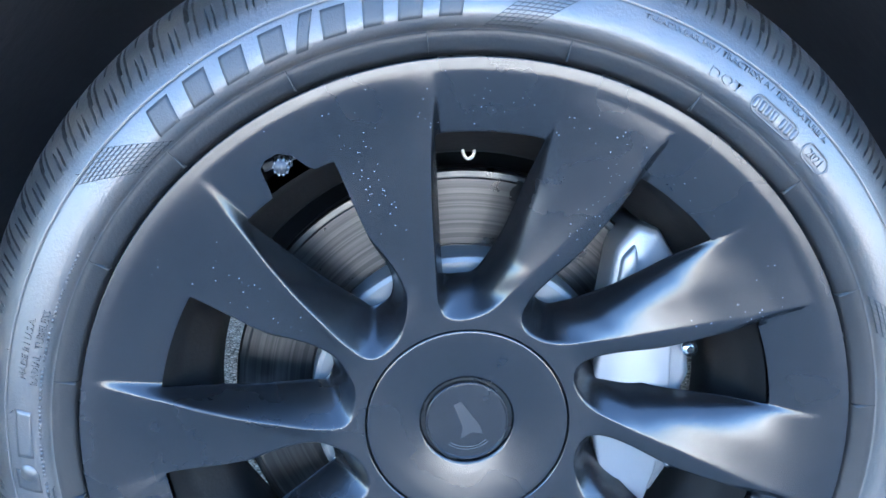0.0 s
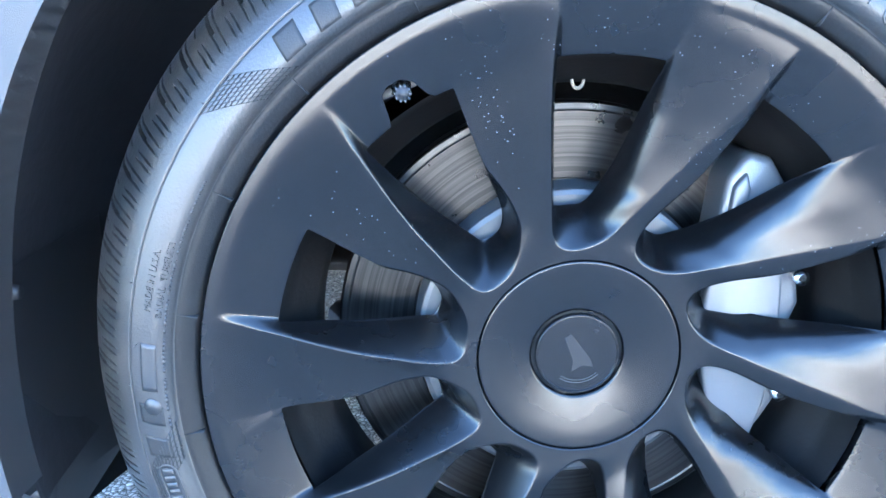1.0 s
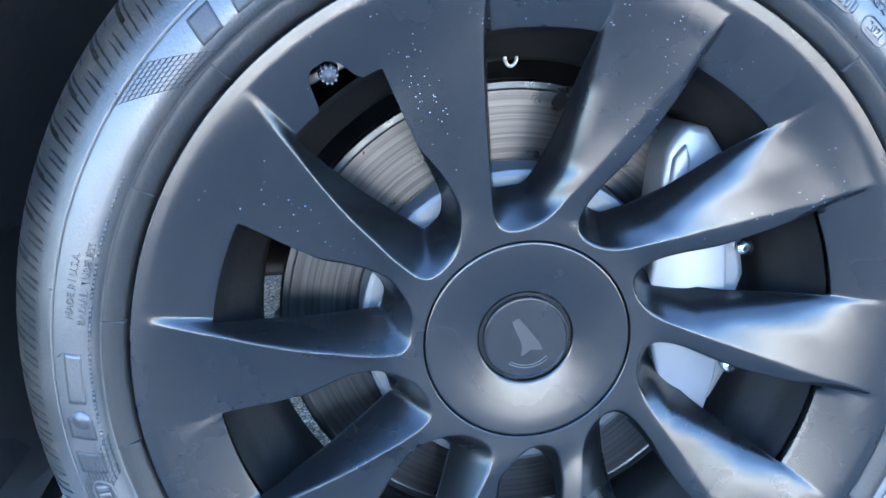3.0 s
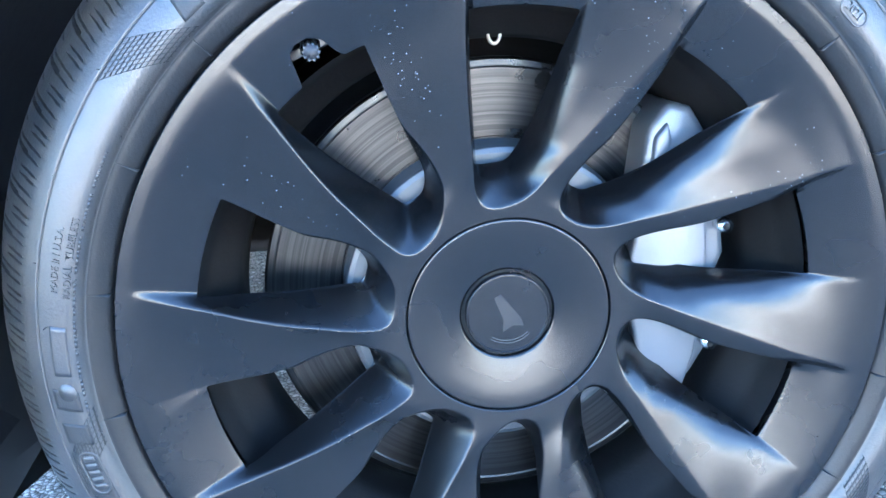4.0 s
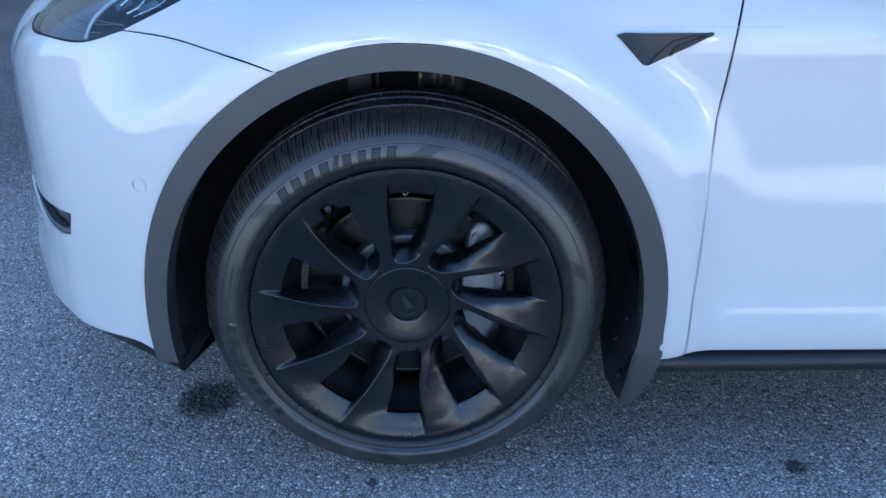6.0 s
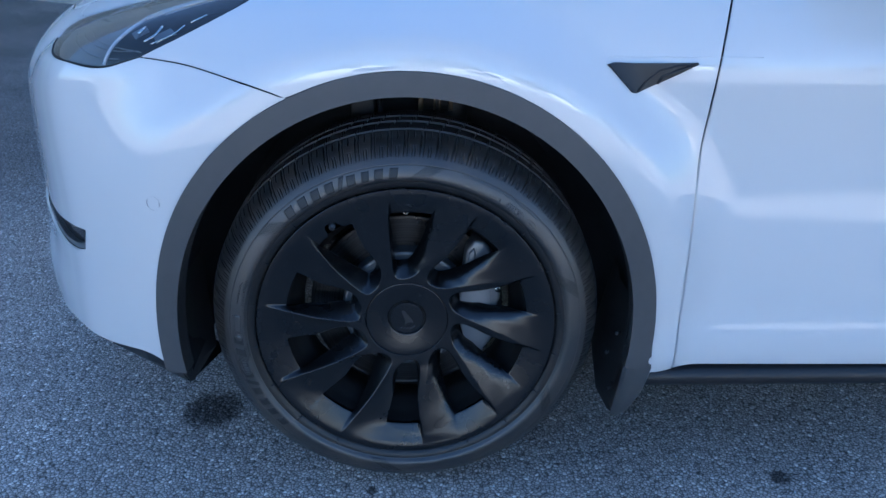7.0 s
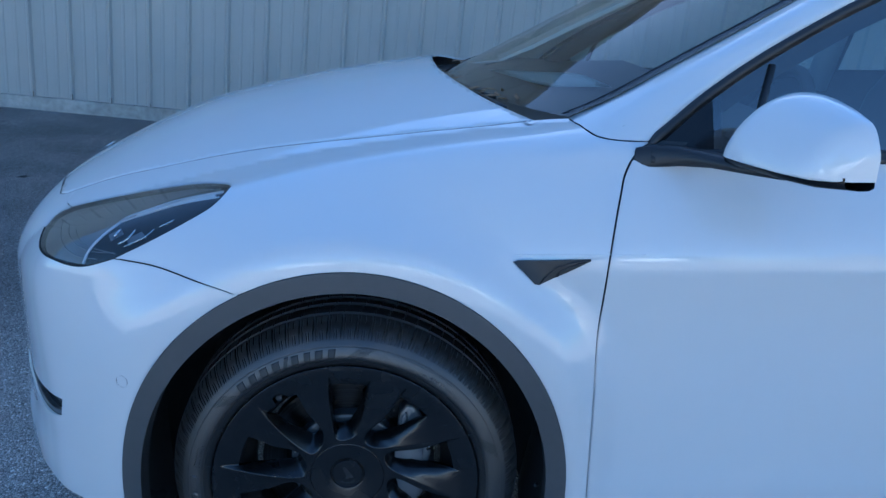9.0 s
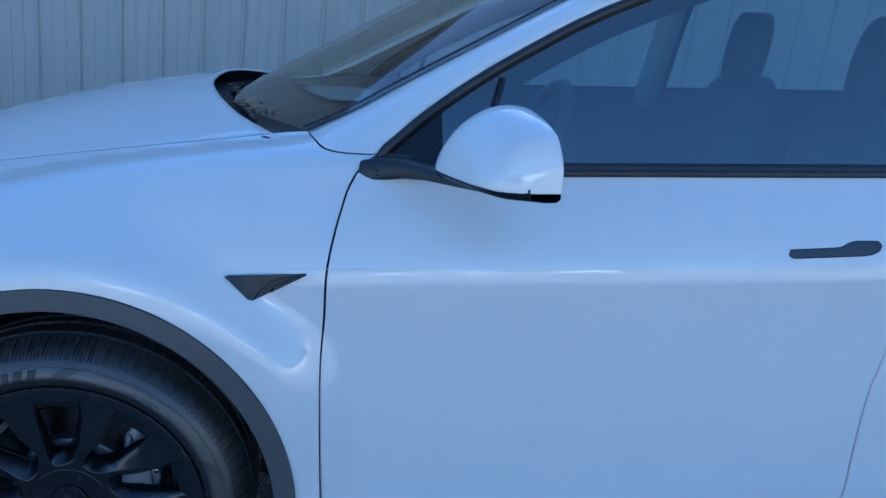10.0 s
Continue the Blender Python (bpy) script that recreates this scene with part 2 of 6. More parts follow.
PAINT = material("white_paint", (0.60, 0.60, 0.595), 0.5, coat=1.0, vary=0.01, scale=8, spec=0.2)
SATIN = material("satin_black_alloy", (0.0040, 0.0041, 0.0044), 0.27, vary=0.25, scale=14, bump=0.00002, bump_scale=900, rough_vary=0.025, spec=0.62)
RUBBER = material("tyre_rubber", (0.018, 0.0178, 0.0175), 0.43, vary=0.30, scale=30, bump=0.00025, bump_scale=500, rough_vary=0.07, spec=1.0)
# same rubber as the sidewall, darkened to put the bead's shade into colour
BEAD = material("shaded_bead_rubber", (0.008, 0.0079, 0.0078), 0.42, vary=0.3, scale=40, bump=0.0002, bump_scale=400, spec=0.5)
dusty(RUBBER, (0.060, 0.046, 0.032), 7.0, 0.6)
TREAD = material("tread_rubber", (0.046, 0.045, 0.044), 0.44, vary=0.5, scale=160, bump=0.0005, bump_scale=420, spec=0.9)
LETTER = material("dark_lettering", (0.018, 0.018, 0.018), 0.55, bump=0.0002, bump_scale=800)
PLASTIC = material("grey_black_plastic", (0.064, 0.065, 0.067), 0.5, vary=0.08, scale=60, bump=0.0002, bump_scale=1500)
LINER = material("wheel_arch_liner", (0.012, 0.012, 0.014), 0.65, vary=0.3, scale=25, bump=0.001, bump_scale=60)
# near-black that puts the shade of gaps, wells and sockets into colour
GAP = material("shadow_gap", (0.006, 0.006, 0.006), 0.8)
GLOSS_BLACK = material("gloss_black", (0.006, 0.006, 0.007), 0.16, spec=0.35)
MATT_BLACK = material("matt_black_trim", (0.014, 0.014, 0.015), 0.45, bump=0.0001, bump_scale=900)
CHROME = material("bright_metal", (0.75, 0.75, 0.74), 0.18, metal=1.0)
CAST = material("cast_silver", (0.15, 0.16, 0.17), 0.40, metal=0.5, vary=0.05, scale=60, bump=0.0001, bump_scale=600)
ROTOR = material("brake_rotor_steel", (0.135, 0.132, 0.128), 0.34, metal=1.0, vary=0.35, scale=60, rough_vary=0.14, bump=0.00006, bump_scale=700)
ringed(ROTOR, (0.034, 0.034, 0.034), (0.062, 0.061, 0.060))
BARREL = material("dusty_barrel", (0.007, 0.0066, 0.0064), 0.6, vary=0.5, scale=25, bump=0.0002, bump_scale=300, spec=0.25)
GREYMETAL = material("grey_metal", (0.10, 0.10, 0.10), 0.35, metal=0.5)
HAT = material("rotor_hat_grey", (0.09, 0.096, 0.102), 0.42, metal=0.4, vary=0.15, scale=50)
DARKMETAL = material("dark_metal", (0.02, 0.02, 0.022), 0.5, vary=0.4, scale=40, bump=0.0004, bump_scale=120)
MARK = material("bare_casting_mark", (0.50, 0.42, 0.33), 0.5, vary=0.15, scale=60)
SHOCK = material("damper_metal", (0.22, 0.18, 0.13), 0.40, metal=0.8, vary=0.2, scale=40)
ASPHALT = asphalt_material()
STEEL = material("painted_steel_siding", (0.40, 0.38, 0.335), 0.45, vary=0.06, scale=3, bump=0.0006, bump_scale=12)
CONCRETE = material("stained_concrete", (0.36, 0.33, 0.28), 0.85, vary=0.45, scale=14, bump=0.003, bump_scale=40)
# pale blue-grey puts the sky's reflection in the lens into the colour
LAMP_DARK = material("lamp_inside_sky_grey", (0.42, 0.45, 0.49), 0.25, vary=0.1, scale=60)
GUIDE = material("pale_light_guide", (0.55, 0.57, 0.60), 0.25)
LAMP_GREY = material("lamp_bowl_grey", (0.13, 0.125, 0.11), 0.3, vary=0.15, scale=30)
LENS = glass_material("lamp_lens", (0.86, 0.87, 0.88), ior=1.75)
GLASS = glass_material("door_glass", (0.64, 0.74, 0.76), ior=2.5)
SCREEN = glass_material("windscreen", (0.72, 0.71, 0.63), ior=1.6)
MIRROR = material("mirror_silver", (0.9, 0.9, 0.9), 0.02, metal=1.0)
INNER = material("dark_cabin_trim", (0.035, 0.036, 0.040), 0.6, vary=0.1, scale=40)
INNER_PALE = material("pale_cabin_trim", (0.25, 0.27, 0.29), 0.7)
PAPER = material("pale_paper", (0.55, 0.66, 0.72), 0.7)
LEAF = material("dry_leaf", (0.22, 0.14, 0.07), 0.8, vary=0.3, scale=80)
# opaque pale base colour stands in for the glints of clear drops
WATER = material("water_drop", (0.20, 0.21, 0.23), 0.05, spec=1.0)
WHITE_WALL = material("sunlit_white_wall", (0.80, 0.79, 0.76), 0.7, vary=0.05, scale=2)
TAN = material("sunlit_render", (0.62, 0.52, 0.41), 0.8, vary=0.1, scale=2)
BARK = material("bark", (0.10, 0.075, 0.055), 0.9, vary=0.3, scale=20)
FOLIAGE = material("foliage", (0.07, 0.09, 0.035), 0.7, vary=0.4, scale=3)
RUST = material("rib_end_dirt", (0.14, 0.11, 0.08), 0.9, vary=0.4, scale=30)
HANDLE = material("door_handle_grey", (0.035, 0.04, 0.048), 0.4)
GRIT = material("pale_grit", (0.5, 0.5, 0.48), 0.6)
# ---- the car's skin: one smooth closed form, from which all panels are cut ----
YS = curve1([(0.15, 0.075), (0.22, 0.036), (0.28, 0.011), (0.32, 0.0108), (0.37, 0.0195), (0.42, 0.0245), (0.50, 0.030), (0.65, 0.040), (0.76, 0.034), (0.80, 0.030), (0.83, 0.033), (0.87, 0.050), (0.92, 0.085), (0.97, 0.130), (1.03, 0.172), (1.08, 0.26), (1.15, 0.45)])
PLAN = curve1([(-0.25, 0.02), (-0.12, -0.24), (-0.05, -0.385), (0.0, -0.47), (0.073, -0.566), (0.14, -0.622), (0.2, -0.662), (0.3, -0.716), (0.37, -0.750), (0.5, -0.795), (0.7, -0.834), (0.945, -0.85)])
LEAN = curve1([(0.10, 0.05), (0.16, -0.005), (0.24, -0.030), (0.33, -0.034), (0.42, -0.018), (0.48, -0.015), (0.55, -0.010), (0.64, -0.008), (0.73, -0.001), (0.79, 0.014), (0.85, 0.035), (0.92, 0.085), (1.0, 0.18)])
HOOD = curve1([(-1.0, 0.66), (-0.9, 0.735), (-0.8, 0.815), (-0.7, 0.867), (-0.6, 0.909), (-0.45, 0.960), (-0.25, 1.012), (0.0, 1.060), (0.2, 1.088), (0.4, 1.108), (0.7, 1.14)])


def smax(a, b, k):
    h = np.maximum(k - np.abs(a - b), 0) / k
    return np.maximum(a, b) + h * h * k * 0.25


def skin(p):
    """Below nought inside the car, above nought outside."""
    x, y, z = p[..., 0], np.minimum(p[..., 1], 2 * CY - p[..., 1]), p[..., 2]
    r = np.hypot(x, z - WZ)
    rr = np.hypot(x - 2.89, z - WZ)
    # a flat band round the front arch that stands proud of the side, with a soft shoulder
    high = smoothstep(0.35, 0.70, z)
    edge = r - (0.474 + 0.040 * high)
    band = np.where(x > 0, -0.014 - 0.010 * high, -0.030) + (0.22 + 0.24 * smoothstep(0.10, 0.34, x) + 0.80 * np.abs((z - WZ) / np.maximum(r, 0.1)) ** 6) * (edge + np.sqrt(edge * edge + 0.022**2)) + 0.1 * smoothstep(0.30, 0.10, z)
    rear = -0.058 * np.exp(-((rr - 0.46) / 0.13) ** 2)
    side = -smax(-(YS(z) + rear + 0.08 * smoothstep(2.9, 3.8, x)), -band, 0.05) - y
    d = CY - y
    crown = 0.022 * smoothstep(-0.78, -0.38, x)
    top = z - (HOOD(x) + crown - (0.070 + crown) * np.minimum(d / 0.66, 1) ** 2.2 - 0.08 * np.maximum(d - 0.66, 0))
    front = PLAN(y) + LEAN(z) * (0.35 + 0.65 * smoothstep(0.1, 0.5, y)) - x
    f = smax(side, front * 0.75, 0.09)
    return smax(f, top, 0.07)


PIV_X, PIV_Z = -0.15, 0.52


def to_dom(p):
    """Place -> (along, elevation) as seen from an axis inside the car."""
    x, y, z = p[..., 0], p[..., 1], p[..., 2]
    w = CY - y
    behind = x >= PIV_X
    az = np.arctan2(np.maximum(PIV_X - x, 0), np.maximum(w, 1e-6))
    hor = np.where(behind, w, np.hypot(w, PIV_X - x))
    a = np.where(behind, x - PIV_X, -az * 0.8)
    return np.stack([a, np.arctan2(z - PIV_Z, hor)], -1)


def from_dom(q):
    """(along, elevation) -> place on the skin, by halving steps."""
    a, e = q[..., 0], q[..., 1]
    az = np.maximum(-a, 0) / 0.8
    o = np.stack([np.where(a >= 0, PIV_X + a, PIV_X), np.full_like(a, CY), np.full_like(a, PIV_Z)], -1)
    d = np.stack([-np.sin(az) * np.cos(e), -np.cos(az) * np.cos(e), np.sin(e)], -1)
    lo, hi = np.zeros_like(a), np.full_like(a, 1.5)
    for _ in range(34):
        mid = (lo + hi) / 2
        out = skin(o + d * mid[..., None]) > 0
        hi, lo = np.where(out, mid, hi), np.where(out, lo, mid)
    return o + d * lo[..., None]


def skin_normal(p, h=0.002):
    g = np.stack([skin(p + np.eye(3)[i] * h) - skin(p - np.eye(3)[i] * h) for i in range(3)], -1)
    return g / np.linalg.norm(g, axis=-1, keepdims=True)


def smooth_line(pts, step=0.012):
    """A line through control points, rounded at the inner ones, sampled evenly."""
    p = np.array([pts[0]] + list(pts) + [pts[-1]], float)
    out = []
    for k in range(len(pts) - 1):
        a, b, c, d = p[k:k + 4]
        n = max(1, int(np.linalg.norm(c - b) / step))
        for i in range(n):
            u = i / n
            out.append(0.5 * (2 * b + (c - a) * u + (2 * a - 5 * b + 4 * c - d) * u * u + (3 * b - a - 3 * c + d) * u**3))
    return out


def closed(lines, step=0.012):
    out = []
    for l in lines:
        out += smooth_line(l, step)
    return np.array(out)


def in_poly(pts, poly):
    x, y = pts[:, 0], pts[:, 1]
    inside = np.zeros(len(pts), bool)
    for (x0, y0), (x1, y1) in zip(poly, np.roll(poly, -1, 0)):
        c = ((y0 > y) != (y1 > y)) & (x < (x1 - x0) * (y - y0) / (y1 - y0 + 1e-12) + x0)
        inside ^= c
    return inside


def shrink(poly, gap):
    area = np.sum(poly[:, 0] * np.roll(poly[:, 1], -1) - np.roll(poly[:, 0], -1) * poly[:, 1])
    t = np.roll(poly, -1, 0) - np.roll(poly, 1, 0)
    t /= np.linalg.norm(t, axis=1, keepdims=True) + 1e-9
    n = np.stack([-t[:, 1], t[:, 0]], -1) * (1 if area > 0 else -1)
    return poly + n * gap


def far_side(me):
    """The same mesh on the other side of the car."""
    m2 = me.copy()
    n = len(m2.vertices)
    co = np.zeros(n * 3)
    m2.vertices.foreach_get("co", co)
    co = co.reshape(-1, 3)
    co[:, 1] = 2 * CY - co[:, 1]
    m2.vertices.foreach_set("co", co.ravel())
    m2.flip_normals()
    return m2


def panel_mesh(lines, step=0.014, gap=0.0015, lift=0.0, flange=0.005, shape=None, dom=None):
    """A body panel cut from the skin: its outline as lines of places, a fine net of faces, and edges turned in."""
    poly = dom if dom is not None else to_dom(closed(lines))
    poly = shrink(poly, gap)
    keep = [0]
    for i in range(1, len(poly)):
        if np.linalg.norm(poly[i] - poly[keep[-1]]) > 0.003:
            keep.append(i)
    poly = poly[keep]
    lo, hi = poly.min(0), poly.max(0)
    gx, gy = np.meshgrid(np.arange(lo[0], hi[0], step), np.arange(lo[1], hi[1], step))
    pts = np.stack([gx.ravel(), gy.ravel()], -1)
    pts = pts[in_poly(pts, poly)]
    d = np.min(np.linalg.norm(pts[:, None] - poly[None], axis=2), axis=1)
    pts = pts[d > step * 0.55]
    allp = np.vstack([poly, pts])
    nb = len(poly)
    vs, _, fs, *_ = delaunay_2d_cdt([Vector(p) for p in allp.tolist()], [(i, (i + 1) % nb) for i in range(nb)], [], 1, 1e-6)
    q = np.array([tuple(v) for v in vs])
    P = from_dom(q)
    N = skin_normal(P)
    P = P + N * (lift if shape is None else shape(P)[:, None])
    faces = [tuple(f) for f in fs]
    # turn faces outwards
    out = []
    for f in faces:
        a, b, c = P[f[0]], P[f[1]], P[f[2]]
        out.append(f if np.dot(np.cross(b - a, c - a), N[f[0]]) > 0 else f[::-1])
    faces = out
    if flange:
        count = {}
        for f in faces:
            for a, b in zip(f, f[1:] + f[:1]):
                count[(a, b)] = count.get((a, b), 0) + 1
        rim = [(a, b) for (a, b) in count if (b, a) not in count]
        used = sorted({v for e in rim for v in e})
        n0, n1 = len(P), len(used)
        top = {v: n0 + i for i, v in enumerate(used)}
        P = np.vstack([P, P[used] - N[used] * 0.0004, P[used] - N[used] * flange])
        mid = P[:n0].mean(0)
        N = np.vstack([N, N[used], N[used]])
        for a, b in rim:
            ta, tb = top[a], top[b]
            faces.append((b, a, ta, tb))
            faces.append((tb, ta, ta + n1, tb + n1))
    me = bpy.data.meshes.new("panel")
    me.from_pydata(P.tolist(), [], faces)
    me.polygons.foreach_set("use_smooth", [True] * len(me.polygons))
    me.normals_split_custom_set_from_vertices([tuple(v) for v in N])
    return me


def panel(name, lines, mat_, parent, label="", both=False, **kw):
    me = panel_mesh(lines, **kw)
    ob = link(name, me, mat_, parent, label)
    if both:
        m2 = far_side(me)
        o2 = new(name, m2)
        o2.parent = parent
        if label:
            o2["label"] = label
        return ob, o2
    return ob


# outlines shared by neighbouring panels (x, y, z)
SEAM_BF = [(-0.416, 0.028, 0.832), (-0.35, 0.009, 0.826), (-0.299, -0.006, 0.815), (-0.228, -0.024, 0.795), (-0.185, -0.026, 0.779)]
LAMP_LOW = [(-0.640, 0.276, 0.817), (-0.603, 0.150, 0.812), (-0.541, 0.077, 0.812), (-0.497, 0.050, 0.810), (-0.463, 0.037, 0.816), (-0.416, 0.028, 0.832)]
LAMP_MID = [(-0.416, 0.028, 0.832), (-0.354, 0.038, 0.862), (-0.296, 0.059, 0.890), (-0.248, 0.088, 0.914), (-0.226, 0.125, 0.932), (-0.219, 0.156, 0.939)]
LAMP_TOP = [(-0.219, 0.156, 0.939), (-0.239, 0.183, 0.937), (-0.300, 0.228, 0.926), (-0.374, 0.258, 0.909), (-0.462, 0.288, 0.887), (-0.527, 0.306, 0.870), (-0.600, 0.325, 0.849), (-0.632, 0.313, 0.832), (-0.640, 0.276, 0.817)]
HOOD_SEAM = [(-0.655, 0.435, 0.847), (-0.622, 0.422, 0.858), (-0.514, 0.401, 0.894), (-0.42, 0.378, 0.917), (-0.297, 0.361, 0.948), (-0.175, 0.345, 0.972), (-0.056, 0.326, 0.99), (0.061, 0.312, 1.005), (0.177, 0.304, 1.019), (0.292, 0.302, 1.031), (0.395, 0.307, 1.043)]
HOOD_FRONT = [(-0.800, CY, 0.820), (-0.790, 0.83, 0.824), (-0.742, 0.662, 0.833), (-0.696, 0.524, 0.842), (-0.672, 0.450, 0.844), (-0.655, 0.435, 0.847)]
HOOD_REAR = [(0.395, 0.307, 1.043), (0.314, 0.43, 1.06), (0.250, 0.59, 1.075), (0.212, 0.76, 1.085), (0.203, CY, 1.09)]
DOOR_F = [(0.604, 0.176, 1.024), (0.584, 0.161, 1.013), (0.564, 0.146, 0.994), (0.547, 0.127, 0.967), (0.538, 0.107, 0.944), (0.521, 0.066, 0.895), (0.506, 0.031, 0.828), (0.500, 0.025, 0.737), (0.493, 0.02, 0.655), (0.490, 0.01, 0.55), (0.489, 0.0, 0.437), (0.489, 0.0, 0.352), (0.490, 0.0, 0.268)]
PILLAR_SEAM = [(0.604, 0.176, 1.024), (0.546, 0.181, 1.025), (0.500, 0.201, 1.031), (0.475, 0.267, 1.044), (0.466, 0.300, 1.050)]
WS_LOW = [(0.466, 0.300, 1.050), (0.434, 0.305, 1.047), (0.395, 0.307, 1.043)]
DOOR_R = [(1.600, 0.02, 0.268), (1.622, 0.0, 0.33), (1.631, 0.0, 0.40), (1.645, 0.0, 0.52), (1.670, 0.0, 0.63), (1.700, 0.03, 0.78), (1.715, 0.05, 0.86), (1.725, 0.13, 0.97), (1.730, 0.15, 0.992)]
BELT = 0.990


def arch(a0, a1, ra, rb, n=40, cx=0.003, cz=0.360):
    return [(cx + ra * math.cos(radians(lerp(a0, a1, i / n))), -0.02, cz + rb * math.sin(radians(lerp(a0, a1, i / n)))) for i in range(n + 1)]


def build_car():
    car = thing("car", (0, 0, 0), "white electric crossover car parked on asphalt, black wheels and cladding", "car")
    AO, BO, AI, BI = 0.437, 0.460, 0.397, 0.422
    arch_out = arch(-9, 189, AO, BO)
    right_foot = arch_out[0]
    # angle at which the bumper seam meets the arch
    cut = min(range(len(arch_out)), key=lambda i: (arch_out[i][0] + 0.185) ** 2 + (arch_out[i][2] - 0.779) ** 2)
    a_f, a_b = arch_out[:cut + 1], arch_out[cut:]
    # fender
    panel("fender", [SEAM_BF[::-1], LAMP_MID, LAMP_TOP[:7], [LAMP_TOP[6], (-0.628, 0.36, 0.852), HOOD_SEAM[1]], HOOD_SEAM[1:], WS_LOW[::-1], PILLAR_SEAM[::-1], DOOR_F,
                     [DOOR_F[-1], (0.46, -0.01, 0.266), (0.437, -0.02, 0.266)], [(0.437, -0.02, 0.266), right_foot], a_f], PAINT, car, "glossy white front fender", both=True)
    # front bumper skin, half each side of the centre plane
    low = [(-0.432, -0.01, 0.300), (-0.469, 0.001, 0.312), (-0.535, 0.047, 0.309), (-0.607, 0.104, 0.304), (-0.683, 0.207, 0.287), (-0.76, 0.40, 0.262), (-0.80, 0.62, 0.250), (-0.82, CY, 0.248)]
    slot = [(-0.562, 0.073, 0.521), (-0.60, 0.112, 0.516), (-0.654, 0.182, 0.508), (-0.70, 0.27, 0.512), (-0.745, 0.38, 0.527), (-0.79, 0.56, 0.535), (-0.82, CY, 0.537)]
    slot_low = [(-0.82, CY, 0.475), (-0.79, 0.56, 0.474), (-0.745, 0.36, 0.465), (-0.70, 0.26, 0.460), (-0.645, 0.165, 0.460), (-0.60, 0.11, 0.470), (-0.571, 0.078, 0.482)]
    panel("front_bumper", [a_b, [a_b[-1], low[0]], low[:1] + low[1:], [low[-1], slot_low[0]], slot_low, [slot_low[-1], slot[0]], slot, [slot[-1], HOOD_FRONT[0]], HOOD_FRONT, [HOOD_SEAM[0], HOOD_SEAM[1]],
                           [HOOD_SEAM[1], (-0.628, 0.36, 0.852), LAMP_TOP[6]], LAMP_TOP[6:], LAMP_LOW, SEAM_BF], PAINT, car, "glossy white front bumper", both=True)
    for mirror in (False, True):
        me = panel_mesh([slot, [slot[-1], slot_low[0]], slot_low, [slot_low[-1], slot[0]]], gap=-0.004, lift=-0.016, flange=0, step=0.012)
        ob = link("intake_slot", far_side(me) if mirror else me, None if mirror else GLOSS_BLACK, car, "dark recessed air slot in the bumper")
        rim = [(p[0], p[1], p[2]) for p in slot_low[2:]]
        me = panel_mesh([rim, [rim[-1], (rim[-1][0], rim[-1][1], rim[-1][2] + 0.009)], [(p[0], p[1], p[2] + 0.009) for p in rim[::-1]], [(rim[0][0], rim[0][1], rim[0][2] + 0.009), rim[0]]], gap=0, lift=-0.006, flange=0.01)
        link("slot_lip", far_side(me) if mirror else me, None if mirror else CAST, car, "pale bright lower lip of the slot")
    # black lower lip under the bumper
    for mirror in (False, True):
        lip = [(-0.425, 0.03, 0.285)] + [(p[0], p[1] + 0.006, p[2] + 0.002) for p in low[1:]]
        under = [(-0.437, 0.132, 0.163), (-0.492, 0.095, 0.232), (-0.552, 0.092, 0.274)] + [(p[0] + 0.010, p[1] + 0.016, p[2] - 0.010) for p in low[3:]]
        bm = bmesh.new()
        a, b = smooth_line(lip, 0.05), smooth_line(under, 0.05)
        n = 40
        ra = [Vector(a[int(i * (len(a) - 1) / n)]) for i in range(n + 1)]
        rb = [Vector(b[int(i * (len(b) - 1) / n)]) for i in range(n + 1)]
        add_grid(bm, [ra, [p.lerp(q, 0.5) + Vector((0, -0.004, -0.004)) for p, q in zip(ra, rb)], rb, [q + Vector((0.05, 0.12, 0.012)) for q in rb]])
        if mirror:
            for v in bm.verts:
                v.co.y = 2 * CY - v.co.y
        bmesh.ops.recalc_face_normals(bm, faces=bm.faces)
        part("lower_lip", bm, MATT_BLACK, car, "matt black plastic lip under the bumper")
    # parking sensor
    p = from_dom(to_dom(np.array([[-0.409, -0.007, 0.602]])))[0]
    nrm = Vector(skin_normal(np.array([p]))[0])
    m = Matrix.Translation(Vector(p)) @ nrm.to_track_quat("Z", "Y").to_matrix().to_4x4()
    s = part("parking_sensor", lathe([(0.0110, 0.0), (0.0106, -0.0005), (0.0098, -0.0005), (0.0, -0.0006)], 40), PAINT, car)
    s.matrix_local = m @ Matrix.Rotation(radians(90), 4, "X")
    part("sensor_ring", lathe([(0.0119, 0.0004), (0.0119, -0.0002), (0.0109, -0.0002)], 40), PLASTIC, car).matrix_local = m @ Matrix.Rotation(radians(90), 4, "X")
    # bonnet: the near half and its mirror image are one sheet
    me = panel_mesh([HOOD_FRONT, HOOD_SEAM, HOOD_REAR, [HOOD_REAR[-1], (0.0, CY, 1.06), (-0.4, CY, 0.97), HOOD_FRONT[0]]], gap=0.0024, flange=0)
    bm = bmesh.new()
    bm.from_mesh(me)
    for v in bm.verts:
        if abs(v.co.y - CY) < 0.006:
            v.co.y = CY
    bm.to_mesh(me)
    m2 = far_side(me)
    bm.from_mesh(m2)
    bmesh.ops.remove_doubles(bm, verts=[v for v in bm.verts if abs(v.co.y - CY) < 0.001], dist=0.004)
    edge = [e for e in bm.edges if e.is_boundary]
    r = bmesh.ops.extrude_edge_only(bm, edges=edge)
    for v in [g for g in r["geom"] if isinstance(g, bmesh.types.BMVert)]:
        v.co.z -= 0.006
